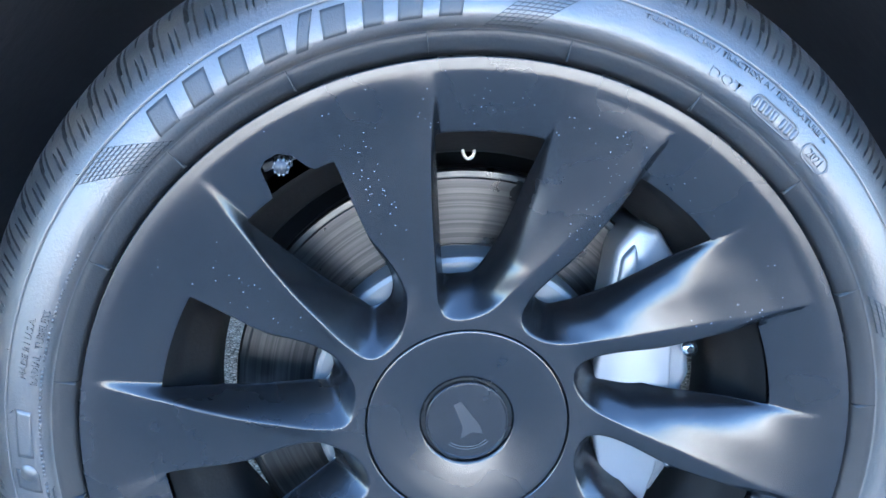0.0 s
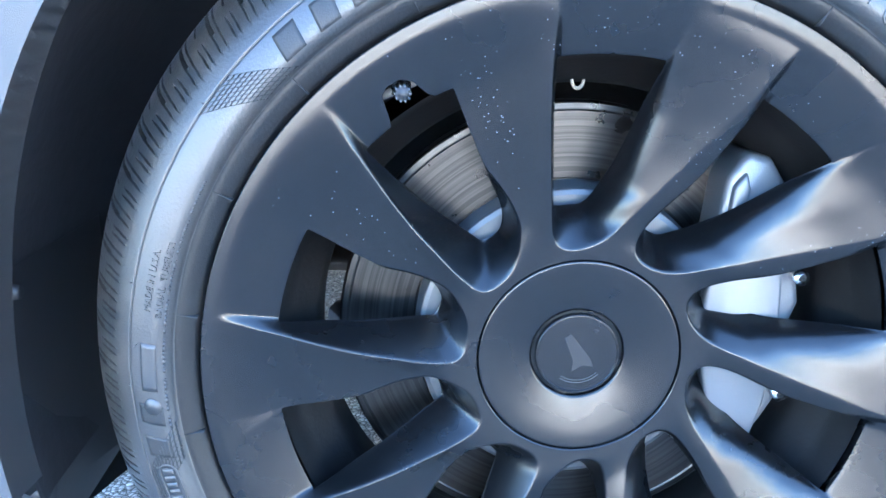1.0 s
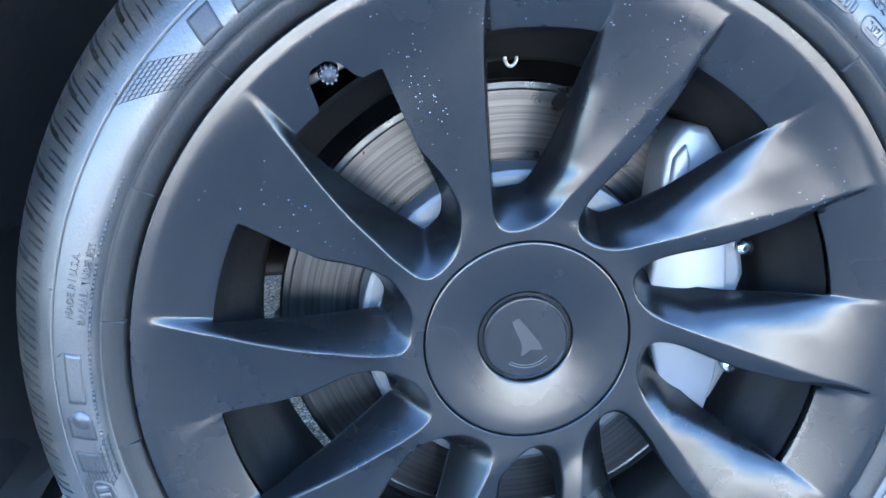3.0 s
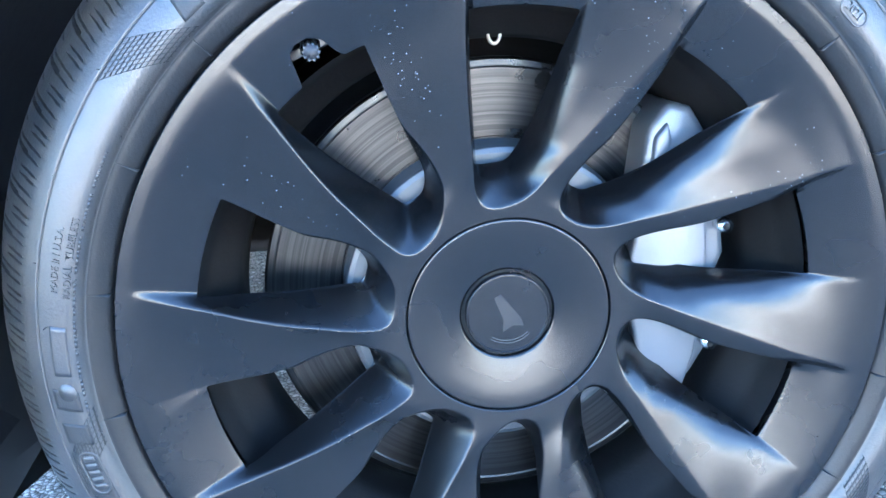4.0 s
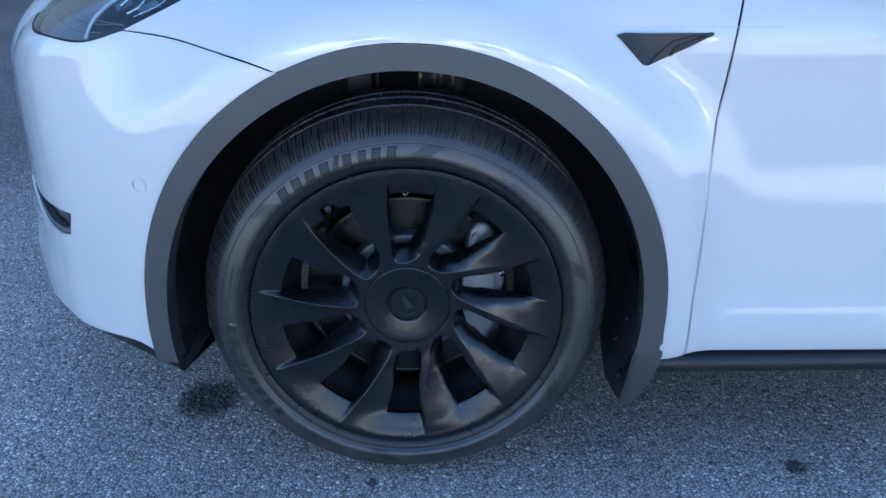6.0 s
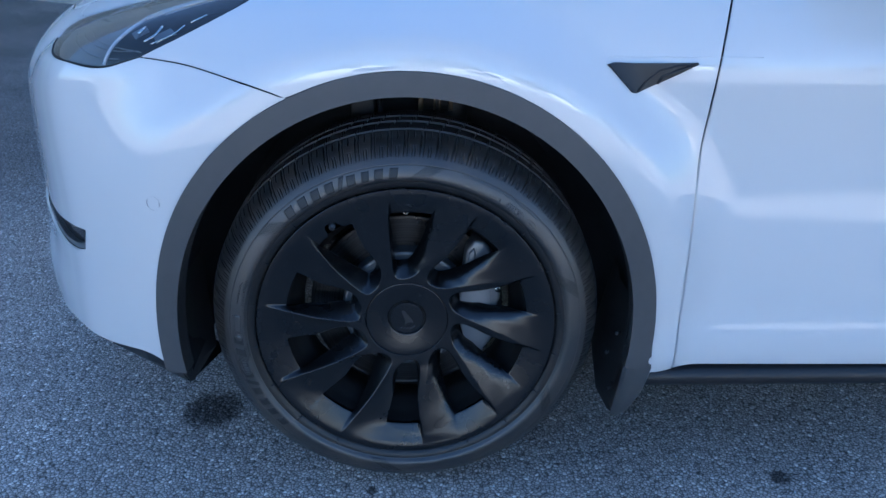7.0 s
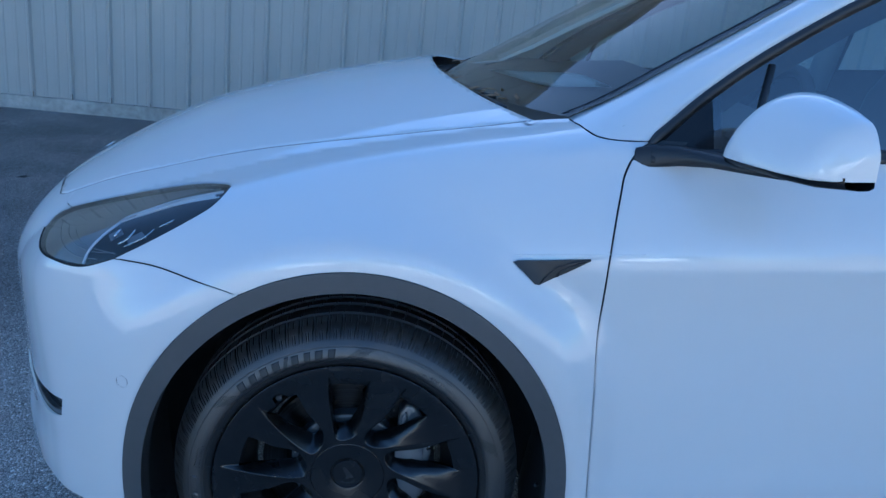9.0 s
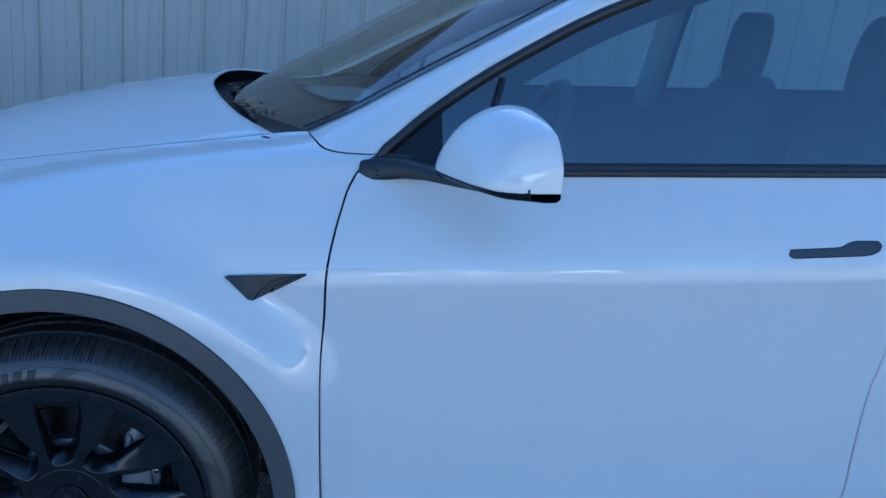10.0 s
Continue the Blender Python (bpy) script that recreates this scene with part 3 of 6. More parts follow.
    part("bonnet", bm, PAINT, car, "glossy white bonnet")
    part("bonnet_badge", prism([(-0.004, 0.026), (0.004, 0.026), (0.026, 0.022), (0.022, 0.008), (0.008, 0.010), (0.0, -0.03), (-0.008, 0.010), (-0.022, 0.008), (-0.026, 0.022)], -0.001, 0.003), CHROME, car, "small bright emblem").matrix_local = \
        Matrix.Translation((-0.735, CY, 0.8545)) @ Matrix.Rotation(radians(-28), 4, "Y") @ Matrix.Rotation(radians(90), 4, "X") @ Matrix.Rotation(radians(90), 4, "Y")
    # headlamps
    for mirror in (False, True):
        def put(name, me, mat_, parent, label=""):
            return link(name, far_side(me) if mirror else me, mat_ if not mirror else None, parent, label)
        seal = put("headlamp", panel_mesh([LAMP_LOW, LAMP_MID, LAMP_TOP], gap=0.0012, lift=-0.035, flange=0, step=0.012), LAMP_DARK, car, "smoked headlamp with grey reflector bowl and clear lens")
        lens = put("lens", panel_mesh([LAMP_LOW, LAMP_MID, LAMP_TOP], gap=0.0030, lift=-0.001, flange=0.006, step=0.012), LENS, seal, "clear lens")
        lens.visible_shadow = False
        div = [(-0.482, 0.046, 0.812), (-0.472, 0.062, 0.846), (-0.449, 0.099, 0.873), (-0.407, 0.151, 0.892), (-0.337, 0.190, 0.913), (-0.245, 0.183, 0.936)]
        inner = [[(-0.245, 0.183, 0.936)] + LAMP_TOP[2:], LAMP_LOW[:4], [LAMP_LOW[3], div[0]], div]
        put("reflector_bowl", panel_mesh(inner, gap=0.004, lift=-0.012, flange=0.02, step=0.012), LAMP_GREY, seal, "grey smoked inner bowl")
        # moulded arcs of the bowl, light guides along the upper edge, and small bright reflectors
        inside = (("bowl_arc", 0.0010, 0.0105, LAMP_GREY, [(-0.576, 0.236, 0.844), (-0.519, 0.104, 0.847), (-0.471, 0.056, 0.841), (-0.423, 0.038, 0.843)]),
                  ("bowl_arc", 0.0010, 0.0105, LAMP_GREY, [(-0.537, 0.174, 0.853), (-0.492, 0.082, 0.850), (-0.462, 0.056, 0.846), (-0.419, 0.036, 0.841)]),
                  ("bowl_arc", 0.0010, 0.0105, LAMP_GREY, [(-0.612, 0.288, 0.835), (-0.556, 0.139, 0.839), (-0.502, 0.063, 0.829), (-0.457, 0.041, 0.828)]),
                  ("light_guide", 0.0028, 0.0085, GUIDE, [(-0.483, 0.046, 0.816), (-0.471, 0.060, 0.844), (-0.454, 0.079, 0.863), (-0.433, 0.107, 0.879), (-0.417, 0.135, 0.888), (-0.381, 0.147, 0.899), (-0.328, 0.160, 0.914), (-0.236, 0.150, 0.935)]),
                  ("light_guide", 0.0018, 0.0085, GUIDE, [(-0.424, 0.115, 0.884), (-0.355, 0.132, 0.905), (-0.297, 0.134, 0.918), (-0.240, 0.127, 0.930)]),
                  ("light_guide", 0.0040, 0.0100, GUIDE, [(-0.400, 0.132, 0.892), (-0.355, 0.141, 0.905), (-0.310, 0.146, 0.916), (-0.250, 0.141, 0.930)]),
                  ("lamp_reflector", 0.0026, 0.0120, CHROME, [(-0.422, 0.088, 0.877), (-0.426, 0.080, 0.872), (-0.430, 0.073, 0.868)]),
                  ("lamp_reflector", 0.0020, 0.0120, CHROME, [(-0.391, 0.077, 0.880), (-0.400, 0.059, 0.868), (-0.417, 0.052, 0.858)]),
                  ("lamp_reflector", 0.0014, 0.0120, CHROME, [(-0.354, 0.068, 0.883), (-0.371, 0.053, 0.870), (-0.405, 0.044, 0.855)]),
                  ("lamp_reflector", 0.0016, 0.0100, CHROME, [(-0.319, 0.080, 0.897), (-0.330, 0.075, 0.892), (-0.343, 0.070, 0.886)]))
        for name, size, deep_, mat_, line in inside:
            P = from_dom(to_dom(np.array(smooth_line(line, 0.006) + [np.array(line[-1])])))
            P = P - skin_normal(P) * deep_
            if mirror:
                P[:, 1] = 2 * CY - P[:, 1]
            part(name, tube(P, size, 6), mat_, seal)
        for facet in (((-0.445, 0.088, 0.868), (-0.424, 0.098, 0.880), (-0.414, 0.082, 0.874), (-0.436, 0.070, 0.862)),
                      ((-0.404, 0.062, 0.866), (-0.378, 0.070, 0.880), (-0.366, 0.058, 0.872), (-0.396, 0.050, 0.857))):
            put("lamp_facet", panel_mesh([[facet[k], facet[(k + 1) % 4]] for k in range(4)], gap=0.0004, lift=-0.0135, flange=0.006, step=0.006), CAST, seal, "pale angular reflector facet")
    # dark tube standing in for the shade in the bonnet's shut line
    P = from_dom(to_dom(np.array(smooth_line(HOOD_FRONT[2:] + HOOD_SEAM[1:], 0.012))))
    P = P - skin_normal(P) * 0.0012
    for mirror in (False, True):
        Q = P.copy()
        if mirror:
            Q[:, 1] = 2 * CY - Q[:, 1]
        part("shut_line_shade", tube(Q, 0.0014, 6), GAP, car)
    # black seal along the lamp's lower edge
    P = from_dom(to_dom(closed([LAMP_LOW, LAMP_MID])))
    part("lamp_seal", tube(P - skin_normal(P) * 0.002, 0.0022, 6), GAP, car)
    # cladding round the arch
    cl = panel("arch_cladding", [arch(-10, 190, AO + 0.001, BO + 0.001), [arch(-10, 190, AO, BO)[-1], arch(190, -10, AI, BI)[0]], arch(190, -10, AI, BI), [arch(190, -10, AI, BI)[-1], arch(-10, 190, AO, BO)[0]]],
               PLASTIC, car, "grey-black plastic wheel arch cladding", gap=0.0, lift=0.005, flange=0.03, both=True, step=0.012)
    # mud flap at the rear foot of the arch
    for mirror in (False, True):
        outer = [(0.440, -0.010, 0.402), (0.446, -0.012, 0.34), (0.452, -0.008, 0.28), (0.442, 0.006, 0.215), (0.428, 0.03, 0.160), (0.414, 0.052, 0.134)]
        inner = [(0.402, -0.010, 0.402), (0.402, -0.012, 0.34), (0.400, -0.006, 0.28), (0.400, 0.016, 0.215), (0.400, 0.040, 0.155), (0.402, 0.056, 0.131)]
        deep = [(0.402, 0.10, 0.410), (0.392, 0.10, 0.36), (0.380, 0.10, 0.30), (0.366, 0.095, 0.235), (0.372, 0.080, 0.178), (0.396, 0.066, 0.136)]
        rows = []
        for a_, b_, c_ in zip(outer, inner, deep):
            a_, b_, c_ = Vector(a_), Vector(b_), Vector(c_)
            rows.append([a_ + Vector((0.010, 0.05, 0)), a_ + Vector((0, 0.004, 0)), a_ + Vector((-0.006, -0.005, 0)), a_.lerp(b_, 0.5) + Vector((0, -0.009, 0)), b_ + Vector((0.002, -0.006, 0)), b_ + Vector((-0.003, 0.002, 0)), b_.lerp(c_, 0.4) + Vector((0.004, 0.0, 0)), c_, c_ + Vector((0.01, 0.08, 0.01))])
        for name, lo_, hi_, mat_, lab in (("mud_flap", 0, 6, PLASTIC, "grey-black moulded mud flap"), ("flap_inside", 5, 9, MATT_BLACK, "")):
            bm = bmesh.new()
            add_grid(bm, [r_[lo_:hi_] for r_ in rows])
            if mirror:
                for v in bm.verts:
                    v.co.y = 2 * CY - v.co.y
            bmesh.ops.recalc_face_normals(bm, faces=bm.faces)
            part(name, soft(bm, 40), mat_, car, lab)
        for x, y, z in ((0.390, 0.03, 0.33), (0.382, 0.06, 0.27), (0.390, 0.045, 0.20)):
            yy = 2 * CY - y if mirror else y
            part("flap_screw", rod((x - 0.004, yy, z), (x + 0.004, yy + (0.004 if not mirror else -0.004), z), 0.004, 10), LINER, car)
    # inner front foot of the arch with its clip
    for mirror in (False, True):
        s_ = -1 if mirror else 1
        o_ = 2 * CY if mirror else 0
        bm = bmesh.new()
        rows = []
        for edge, mid_, deep_ in (((-0.399, 0.0, 0.430), (-0.402, 0.03, 0.430), (-0.400, 0.20, 0.430)), ((-0.402, 0.003, 0.340), (-0.406, 0.04, 0.335), (-0.400, 0.20, 0.340)),
                                  ((-0.408, 0.010, 0.285), (-0.414, 0.06, 0.265), (-0.393, 0.19, 0.280)), ((-0.430, 0.020, 0.272), (-0.428, 0.085, 0.215), (-0.386, 0.168, 0.228)), ((-0.445, 0.045, 0.270), (-0.437, 0.135, 0.162), (-0.432, 0.145, 0.160))):
            edge, mid_, deep_ = Vector(edge), Vector(mid_), Vector(deep_)
            row = [edge + Vector((-0.014, 0.012, 0.004)), edge, edge.lerp(mid_, 0.5) + Vector((0.003, 0, 0)), mid_, mid_.lerp(deep_, 0.5), deep_, deep_ + Vector((-0.012, 0.01, 0.004))]
            rows.append([(p.x, o_ + s_ * p.y, p.z) for p in row])
        add_grid(bm, rows)
        bmesh.ops.recalc_face_normals(bm, faces=bm.faces)
        part("arch_foot", soft(bm, 30), MATT_BLACK, car, "black plastic foot of the arch liner")
        part("liner_clip", rod((-0.412, o_ + s_ * 0.036, 0.415), (-0.394, o_ + s_ * 0.034, 0.415), 0.0075, 16, r2=0.005), MATT_BLACK, car)
        part("liner_clip", rod((-0.432, o_ + s_ * 0.075, 0.235), (-0.414, o_ + s_ * 0.070, 0.232), 0.012, 16, r2=0.009), MATT_BLACK, car)
    # wheel arch liners
    for cx in (0.003, 2.89):
        for mirror in (False, True):
            bm = bmesh.new()
            rows = []
            for i in range(41):
                a = radians(lerp(-20, 194, i / 40))
                wob = 0.004 * math.sin(i * 1.1)
                row = []
                for y, dr in ((0.004, 0.0), (0.014, 0.004), (0.03, 0.012 + wob), (0.12, 0.014 - wob), (0.26, 0.010), (0.30, -0.015), (0.33, -0.05)):
                    yy = 2 * CY - y if mirror else y
                    row.append((cx + (0.400 + dr) * math.cos(a), yy, 0.360 + (0.425 + dr) * math.sin(a)))
                rows.append(row)
            add_grid(bm, rows)
            part("arch_liner", bm, LINER, car, "black wheel arch liner")
            # also sized to stop light leaking past the liner
            yb, yc = (0.33, 0.36) if not mirror else (2 * CY - 0.36, 2 * CY - 0.33)
            part("inner_arch_wall", block((cx - 0.43, yb, 0.40), (cx + 0.43, yc, 0.83)), LINER, car)
    # suspension seen over the tyre
    for mirror in (False, True):
        f = lambda y: 2 * CY - y if mirror else y
        part("damper", rod((0.075, f(0.27), 0.60), (0.105, f(0.30), 0.79), 0.030, 24), DARKMETAL, car)
        joint = part("suspension_joint", rod((0.030, f(0.24), 0.716), (0.084, f(0.24), 0.718), 0.020, 24), DARKMETAL, car, "oily metal suspension joint")
        for x0, x1, rad in ((0.022, 0.031, 0.0225), (0.050, 0.054, 0.0212), (0.060, 0.064, 0.0212), (0.078, 0.086, 0.0225)):
            part("joint_collar", rod((x0, f(0.24), 0.716), (x1, f(0.24), 0.716), rad, 24), SHOCK, joint)
        part("joint_bolt", rod((0.086, f(0.24), 0.718), (0.104, f(0.24), 0.719), 0.009, 6), GREYMETAL, joint)
        part("joint_nut", rod((0.104, f(0.24), 0.719), (0.110, f(0.24), 0.719), 0.013, 6), DARKMETAL, joint)
        part("upper_arm", tube([(-0.16, f(0.30), 0.70), (-0.06, f(0.25), 0.74), (0.06, f(0.245), 0.735)], 0.014, 10), DARKMETAL, car)
        part("cable_bracket", block((-0.105, f(0.25) - 0.004, 0.660), (-0.060, f(0.25) + 0.004, 0.735), 0.003), DARKMETAL, car)
        part("brake_hose", tube([(-0.08, f(0.255), 0.77), (-0.05, f(0.23), 0.72), (-0.045, f(0.20), 0.66), (-0.05, f(0.18), 0.56)], 0.005, 8), LINER, car)
        part("drive_shaft", rod((0, f(0.15), WZ), (0, f(0.75), WZ + 0.02), 0.022, 16), DARKMETAL, car)
        part("lower_arm", tube([(-0.22, f(0.5), 0.22), (-0.10, f(0.28), 0.20), (0.0, f(0.17), 0.22)], 0.020, 10), DARKMETAL, car)
    # front door
    belt_f, belt_r = (0.640, 0.150, BELT), (1.730, 0.15, 0.992)
    top = [(1.730, 0.15, 0.992), (1.40, 0.15, 0.990), (1.0, 0.15, 0.989), (0.72, 0.15, 0.988), (0.600, 0.16, 0.992), (0.5655, 0.148, 0.995)]
    door = panel("front_door", [DOOR_F[2:], [DOOR_F[-1], (1.0, 0.02, 0.268), DOOR_R[0]], DOOR_R, top], PAINT, car, "glossy white front door", both=True, gap=0.0030)[0]
    for mirror in (False, True):
        out = [(1.422, 0.03, 0.855), (1.426, 0.03, 0.866), (1.49, 0.03, 0.868), (1.534, 0.03, 0.870), (1.552, 0.03, 0.880), (1.570, 0.03, 0.8845), (1.616, 0.03, 0.8835), (1.622, 0.03, 0.876), (1.616, 0.03, 0.864), (1.600, 0.03, 0.856), (1.58, 0.03, 0.8535), (1.49, 0.03, 0.851), (1.430, 0.03, 0.8495)]
        # near-black sheet on the skin paints the shaded gap round the handle
        for nm, gp, lf, mt, fl in (("handle_gap_shade", -0.0022, 0.0006, GAP, 0.0), ("door_handle", 0.0, 0.0016, HANDLE, 0.002)):
            me = panel_mesh([out[k:k + 2] if k < len(out) - 1 else [out[-1], out[0]] for k in range(len(out))], gap=gp, lift=lf, flange=fl, step=0.008)
            link(nm, far_side(me) if mirror else me, None if mirror else mt, car, "flush dark grey door handle" if nm == "door_handle" else "")
    # rocker
    for mirror in (False, True):
        bm = bmesh.new()
        rows = []
        for i in range(30):
            x = lerp(0.432, 2.46, i / 29)
            rows.append([(x, 0.040, 0.266), (x, 0.018, 0.262), (x, 0.006, 0.250), (x, 0.006, 0.236), (x, 0.020, 0.222), (x, 0.06, 0.206), (x, 0.35, 0.200)])
        add_grid(bm, rows)
        if mirror:
            for v in bm.verts:
                v.co.y = 2 * CY - v.co.y
        bmesh.ops.recalc_face_normals(bm, faces=bm.faces)
        part("sill_cladding", bm, MATT_BLACK, car, "grey-black plastic sill cladding")
    # rear door, quarter and tail, seen in no close view
    ro = arch(60, 180, AO, BO, cx=2.893)
    panel("rear_door", [[(1.600, 0.02, 0.268), *DOOR_R[1:]], [DOOR_R[-1], (2.2, 0.15, 0.995), (2.62, 0.15, 1.0)], [(2.62, 0.15, 1.0), (2.66, 0.1, 0.90), (2.66, 0.0, 0.765)][:2] + [(2.66, 0.0, 0.765)],
                        [(2.66, 0.0, 0.754), (2.54, 0.0, 0.66), (2.46, 0.0, 0.50), (2.44, 0.0, 0.268)], [(2.44, 0.0, 0.268), DOOR_R[0]]], PAINT, car, "glossy white rear door", both=True, step=0.03)
    panel("rear_quarter", [arch(-8, 122, AO, BO, cx=2.893)[::-1], [(3.326, -0.02, 0.30), (3.62, 0.05, 0.30), (3.68, 0.1, 0.6), (3.62, 0.15, 1.0)], [(3.62, 0.15, 1.0), (3.1, 0.15, 1.0), (2.63, 0.15, 1.0)], [(2.63, 0.15, 1.0), (2.67, 0.1, 0.90), (2.67, 0.0, 0.77)]], PAINT, car, "glossy white rear quarter", both=True, step=0.03)
    bm = bmesh.new()
    add_grid(bm, [[(3.60 + dx, CY + s * w, z) for w, s in ((0.90, -1), (0.6, -1), (0.0, 1), (0.6, 1), (0.90, 1))] for z, dx in ((0.25, 0.0), (0.45, 0.12), (0.7, 0.14), (0.95, 0.10), (1.0, 0.06))])
    part("rear_bumper", bm, PAINT, car, "white rear bumper and tail")
    # side camera in its triangular housing
    for mirror in (False, True):
        tri = [(0.319, 0.006, 0.831), (0.362, -0.001, 0.785), (0.389, 0.006, 0.790), (0.472, 0.027, 0.824), (0.470, 0.028, 0.830), (0.33, 0.01, 0.8345)]
        tri_lines = [tri[0:2], [tri[1], (0.372, 0.0, 0.783), tri[2]], tri[2:4], tri[3:5], tri[4:6], [tri[5], tri[0]]]

        def hump(P):
            f = np.exp(-((P[:, 0] - 0.385) / 0.05) ** 2) * smoothstep(0.79, 0.826, P[:, 2])
            return 0.003 + 0.011 * f
        me = panel_mesh(tri_lines, gap=0.002, flange=0.008, step=0.006, shape=hump)
        h = link("side_camera", far_side(me) if mirror else me, None if mirror else MATT_BLACK, car, "black triangular side camera housing")
        P = from_dom(to_dom(np.array([[0.402, 0.01, 0.806], [0.360, 0.0, 0.800], [0.388, 0.0, 0.812]])))
        P[:, 1] -= 0.011
        if mirror:
            P[:, 1] = 2 * CY - P[:, 1]
        ridge = from_dom(to_dom(np.array([[0.372, 0.0, 0.787], [0.387, 0.0, 0.806], [0.404, 0.01, 0.8215], [0.434, 0.02, 0.825], [0.466, 0.026, 0.8275]])))
        pod = from_dom(to_dom(np.array([[0.406, 0.01, 0.800], [0.412, 0.01, 0.812], [0.436, 0.02, 0.818], [0.458, 0.025, 0.823]])))
        for line, size in ((ridge, 0.0018), (pod, 0.0026)):
            line = line + skin_normal(line) * (hump(line)[:, None] + 0.0002)
            if mirror:
                line[:, 1] = 2 * CY - line[:, 1]
            part("camera_hood", tube(line, size, 8), MATT_BLACK, h)
        crease = from_dom(to_dom(np.array([[lerp(0.325, 0.575, i / 12), 0.03, 0.8365] for i in range(13)])))
        crease = crease - skin_normal(crease) * 0.0006
        if mirror:
            crease[:, 1] = 2 * CY - crease[:, 1]
        part("crease_line", tube(crease, 0.0009, 6), PAINT, car)
    return car


# ---- glass house, mirrors and inside ----
def glass_y(z):
    return 0.158 + 0.42 * (z - 1.0)


SEALX = curve1([(1.000, 0.559), (1.030, 0.600), (1.107, 0.698), (1.181, 0.813), (1.245, 0.931), (1.304, 1.052), (1.400, 1.315), (1.450, 1.470), (1.505, 1.680)])


def loft_pair(bm, a, b, n=1, push=None):
    rows = [[Vector(p).lerp(Vector(q), j / n) for j in range(n + 1)] for p, q in zip(a, b)]
    add_grid(bm, rows)


def flip_side(bm):
    for v in bm.verts:
        v.co.y = 2 * CY - v.co.y
    bmesh.ops.reverse_faces(bm, faces=bm.faces)
    return bm


def build_glasshouse(car):
    zs = np.linspace(1.026, 1.505, 30)
    seal = [(float(SEALX(z)), float(glass_y(z)) - 0.004, float(z)) for z in zs]             # upper edge of the window seal
    # edge of the windscreen
    scr_pts = [(0.466, 0.300, 1.052), (0.56, 0.302, 1.093), (0.70, 0.325, 1.165), (0.85, 0.352, 1.240), (1.02, 0.385, 1.325), (1.22, 0.42, 1.415), (1.45, 0.45, 1.490), (1.62, 0.465, 1.525)]
    scr = smooth_line(scr_pts, 0.02) + [np.array(scr_pts[-1])]
    scr = [Vector(scr[int(round(i * (len(scr) - 1) / 29))]) for i in range(30)]
    for mirror in (False, True):
        fin = (lambda b: flip_side(b)) if mirror else (lambda b: b)
        # A-pillar: rounded white strip between screen and seal
        bm = bmesh.new()
        rows = []
        foot = [Vector(p) for p in from_dom(to_dom(np.array(smooth_line(PILLAR_SEAM[::-1], 0.004) + [np.array(PILLAR_SEAM[0])])))]
        foot = [foot[int(round(j * (len(foot) - 1) / 8))] + Vector((0.0015, 0.0, 0.0015)) for j in range(9)]
        rows.append([foot[0] + Vector((0.004, 0.01, -0.006))] + foot + [foot[-1] + Vector((0, 0.012, -0.004))])
        for i in range(3, 30):
            a, b = scr[i], Vector(seal[i])
            row = []
            for j in range(9):
                f = j / 8
                p = a.lerp(b, f)
                bulge = 0.022 * math.sin(math.pi * f) * min(1, i / 6)
                p = p + Vector((-0.25, -0.62, 0.74)).normalized() * bulge
                row.append(p)
            row = [row[0] + Vector((0.004, 0.01, -0.012))] + row + [row[-1] + Vector((0, 0.012, -0.004))]
            rows.append(row)
        add_grid(bm, rows)
        bmesh.ops.recalc_face_normals(bm, faces=bm.faces)
        part("roof_pillar", fin(bm), PAINT, car, "glossy white windscreen pillar")
        # black seal along the window's upper edge
        bm = bmesh.new()
        rows = []
        for i in range(30):
            p = Vector(seal[i])
            if i == 0:
                p = Vector((0.604, 0.172, 1.0265))
            dn = Vector((0.55, 0.0, -0.80)).normalized()
            o = p
            rows.append([o + Vector((0, 0.010, 0)), o + Vector((0, -0.003, 0)), o + dn * 0.003 + Vector((0, -0.007, 0)), o + dn * 0.012 + Vector((0, -0.009, 0)), o + dn * 0.017 + Vector((0, -0.006, 0)), o + dn * 0.018 + Vector((0, -0.002, 0)), o + dn * 0.024 + Vector((0, 0.001, 0)), o + dn * 0.025 + Vector((0, 0.015, 0))])
        add_grid(bm, rows)
        bmesh.ops.recalc_face_normals(bm, faces=bm.faces)
        part("window_seal", fin(bm), MATT_BLACK, car, "black rubber window seal")
        # pale-lined inner frame along the window's upper edge
        bm = bmesh.new()
        add_grid(bm, [[Vector(q) + Vector((0.010, 0.020, -0.012)), Vector(q) + Vector((0.040, 0.030, -0.058)), Vector(q) + Vector((0.03, 0.075, -0.050)), Vector(q) + Vector((0.0, 0.10, -0.01))] for q in seal[2:]])
        bmesh.ops.recalc_face_normals(bm, faces=bm.faces)
        part("inner_frame", fin(bm), INNER, car, "dark inner lining of the door frame")
        # belt trim
        bm = bmesh.new()
        rows = []
        for i in range(24):
            x = lerp(0.60, 2.62, i / 23)
            y0 = float(YS(0.99)) - 0.002
            rows.append([(x, y0 - 0.002, 0.988), (x, y0 - 0.005, 0.991), (x, y0 - 0.003, 1.001), (x, y0 + 0.001, 1.003), (x, y0 + 0.001, 1.006), (x, y0 + 0.004, 1.012), (x, y0 + 0.014, 1.014)])
        add_grid(bm, rows)
        part("belt_trim", fin(bm), MATT_BLACK, car, "black trim along the window sill")
        # door glass
        bm = bmesh.new()
        rows = []
        for i in range(40):
            x = lerp(0.735, 1.735, i / 39)
            ztop = float(np.interp(x + 0.004, [float(SEALX(z)) for z in zs], zs)) - 0.008
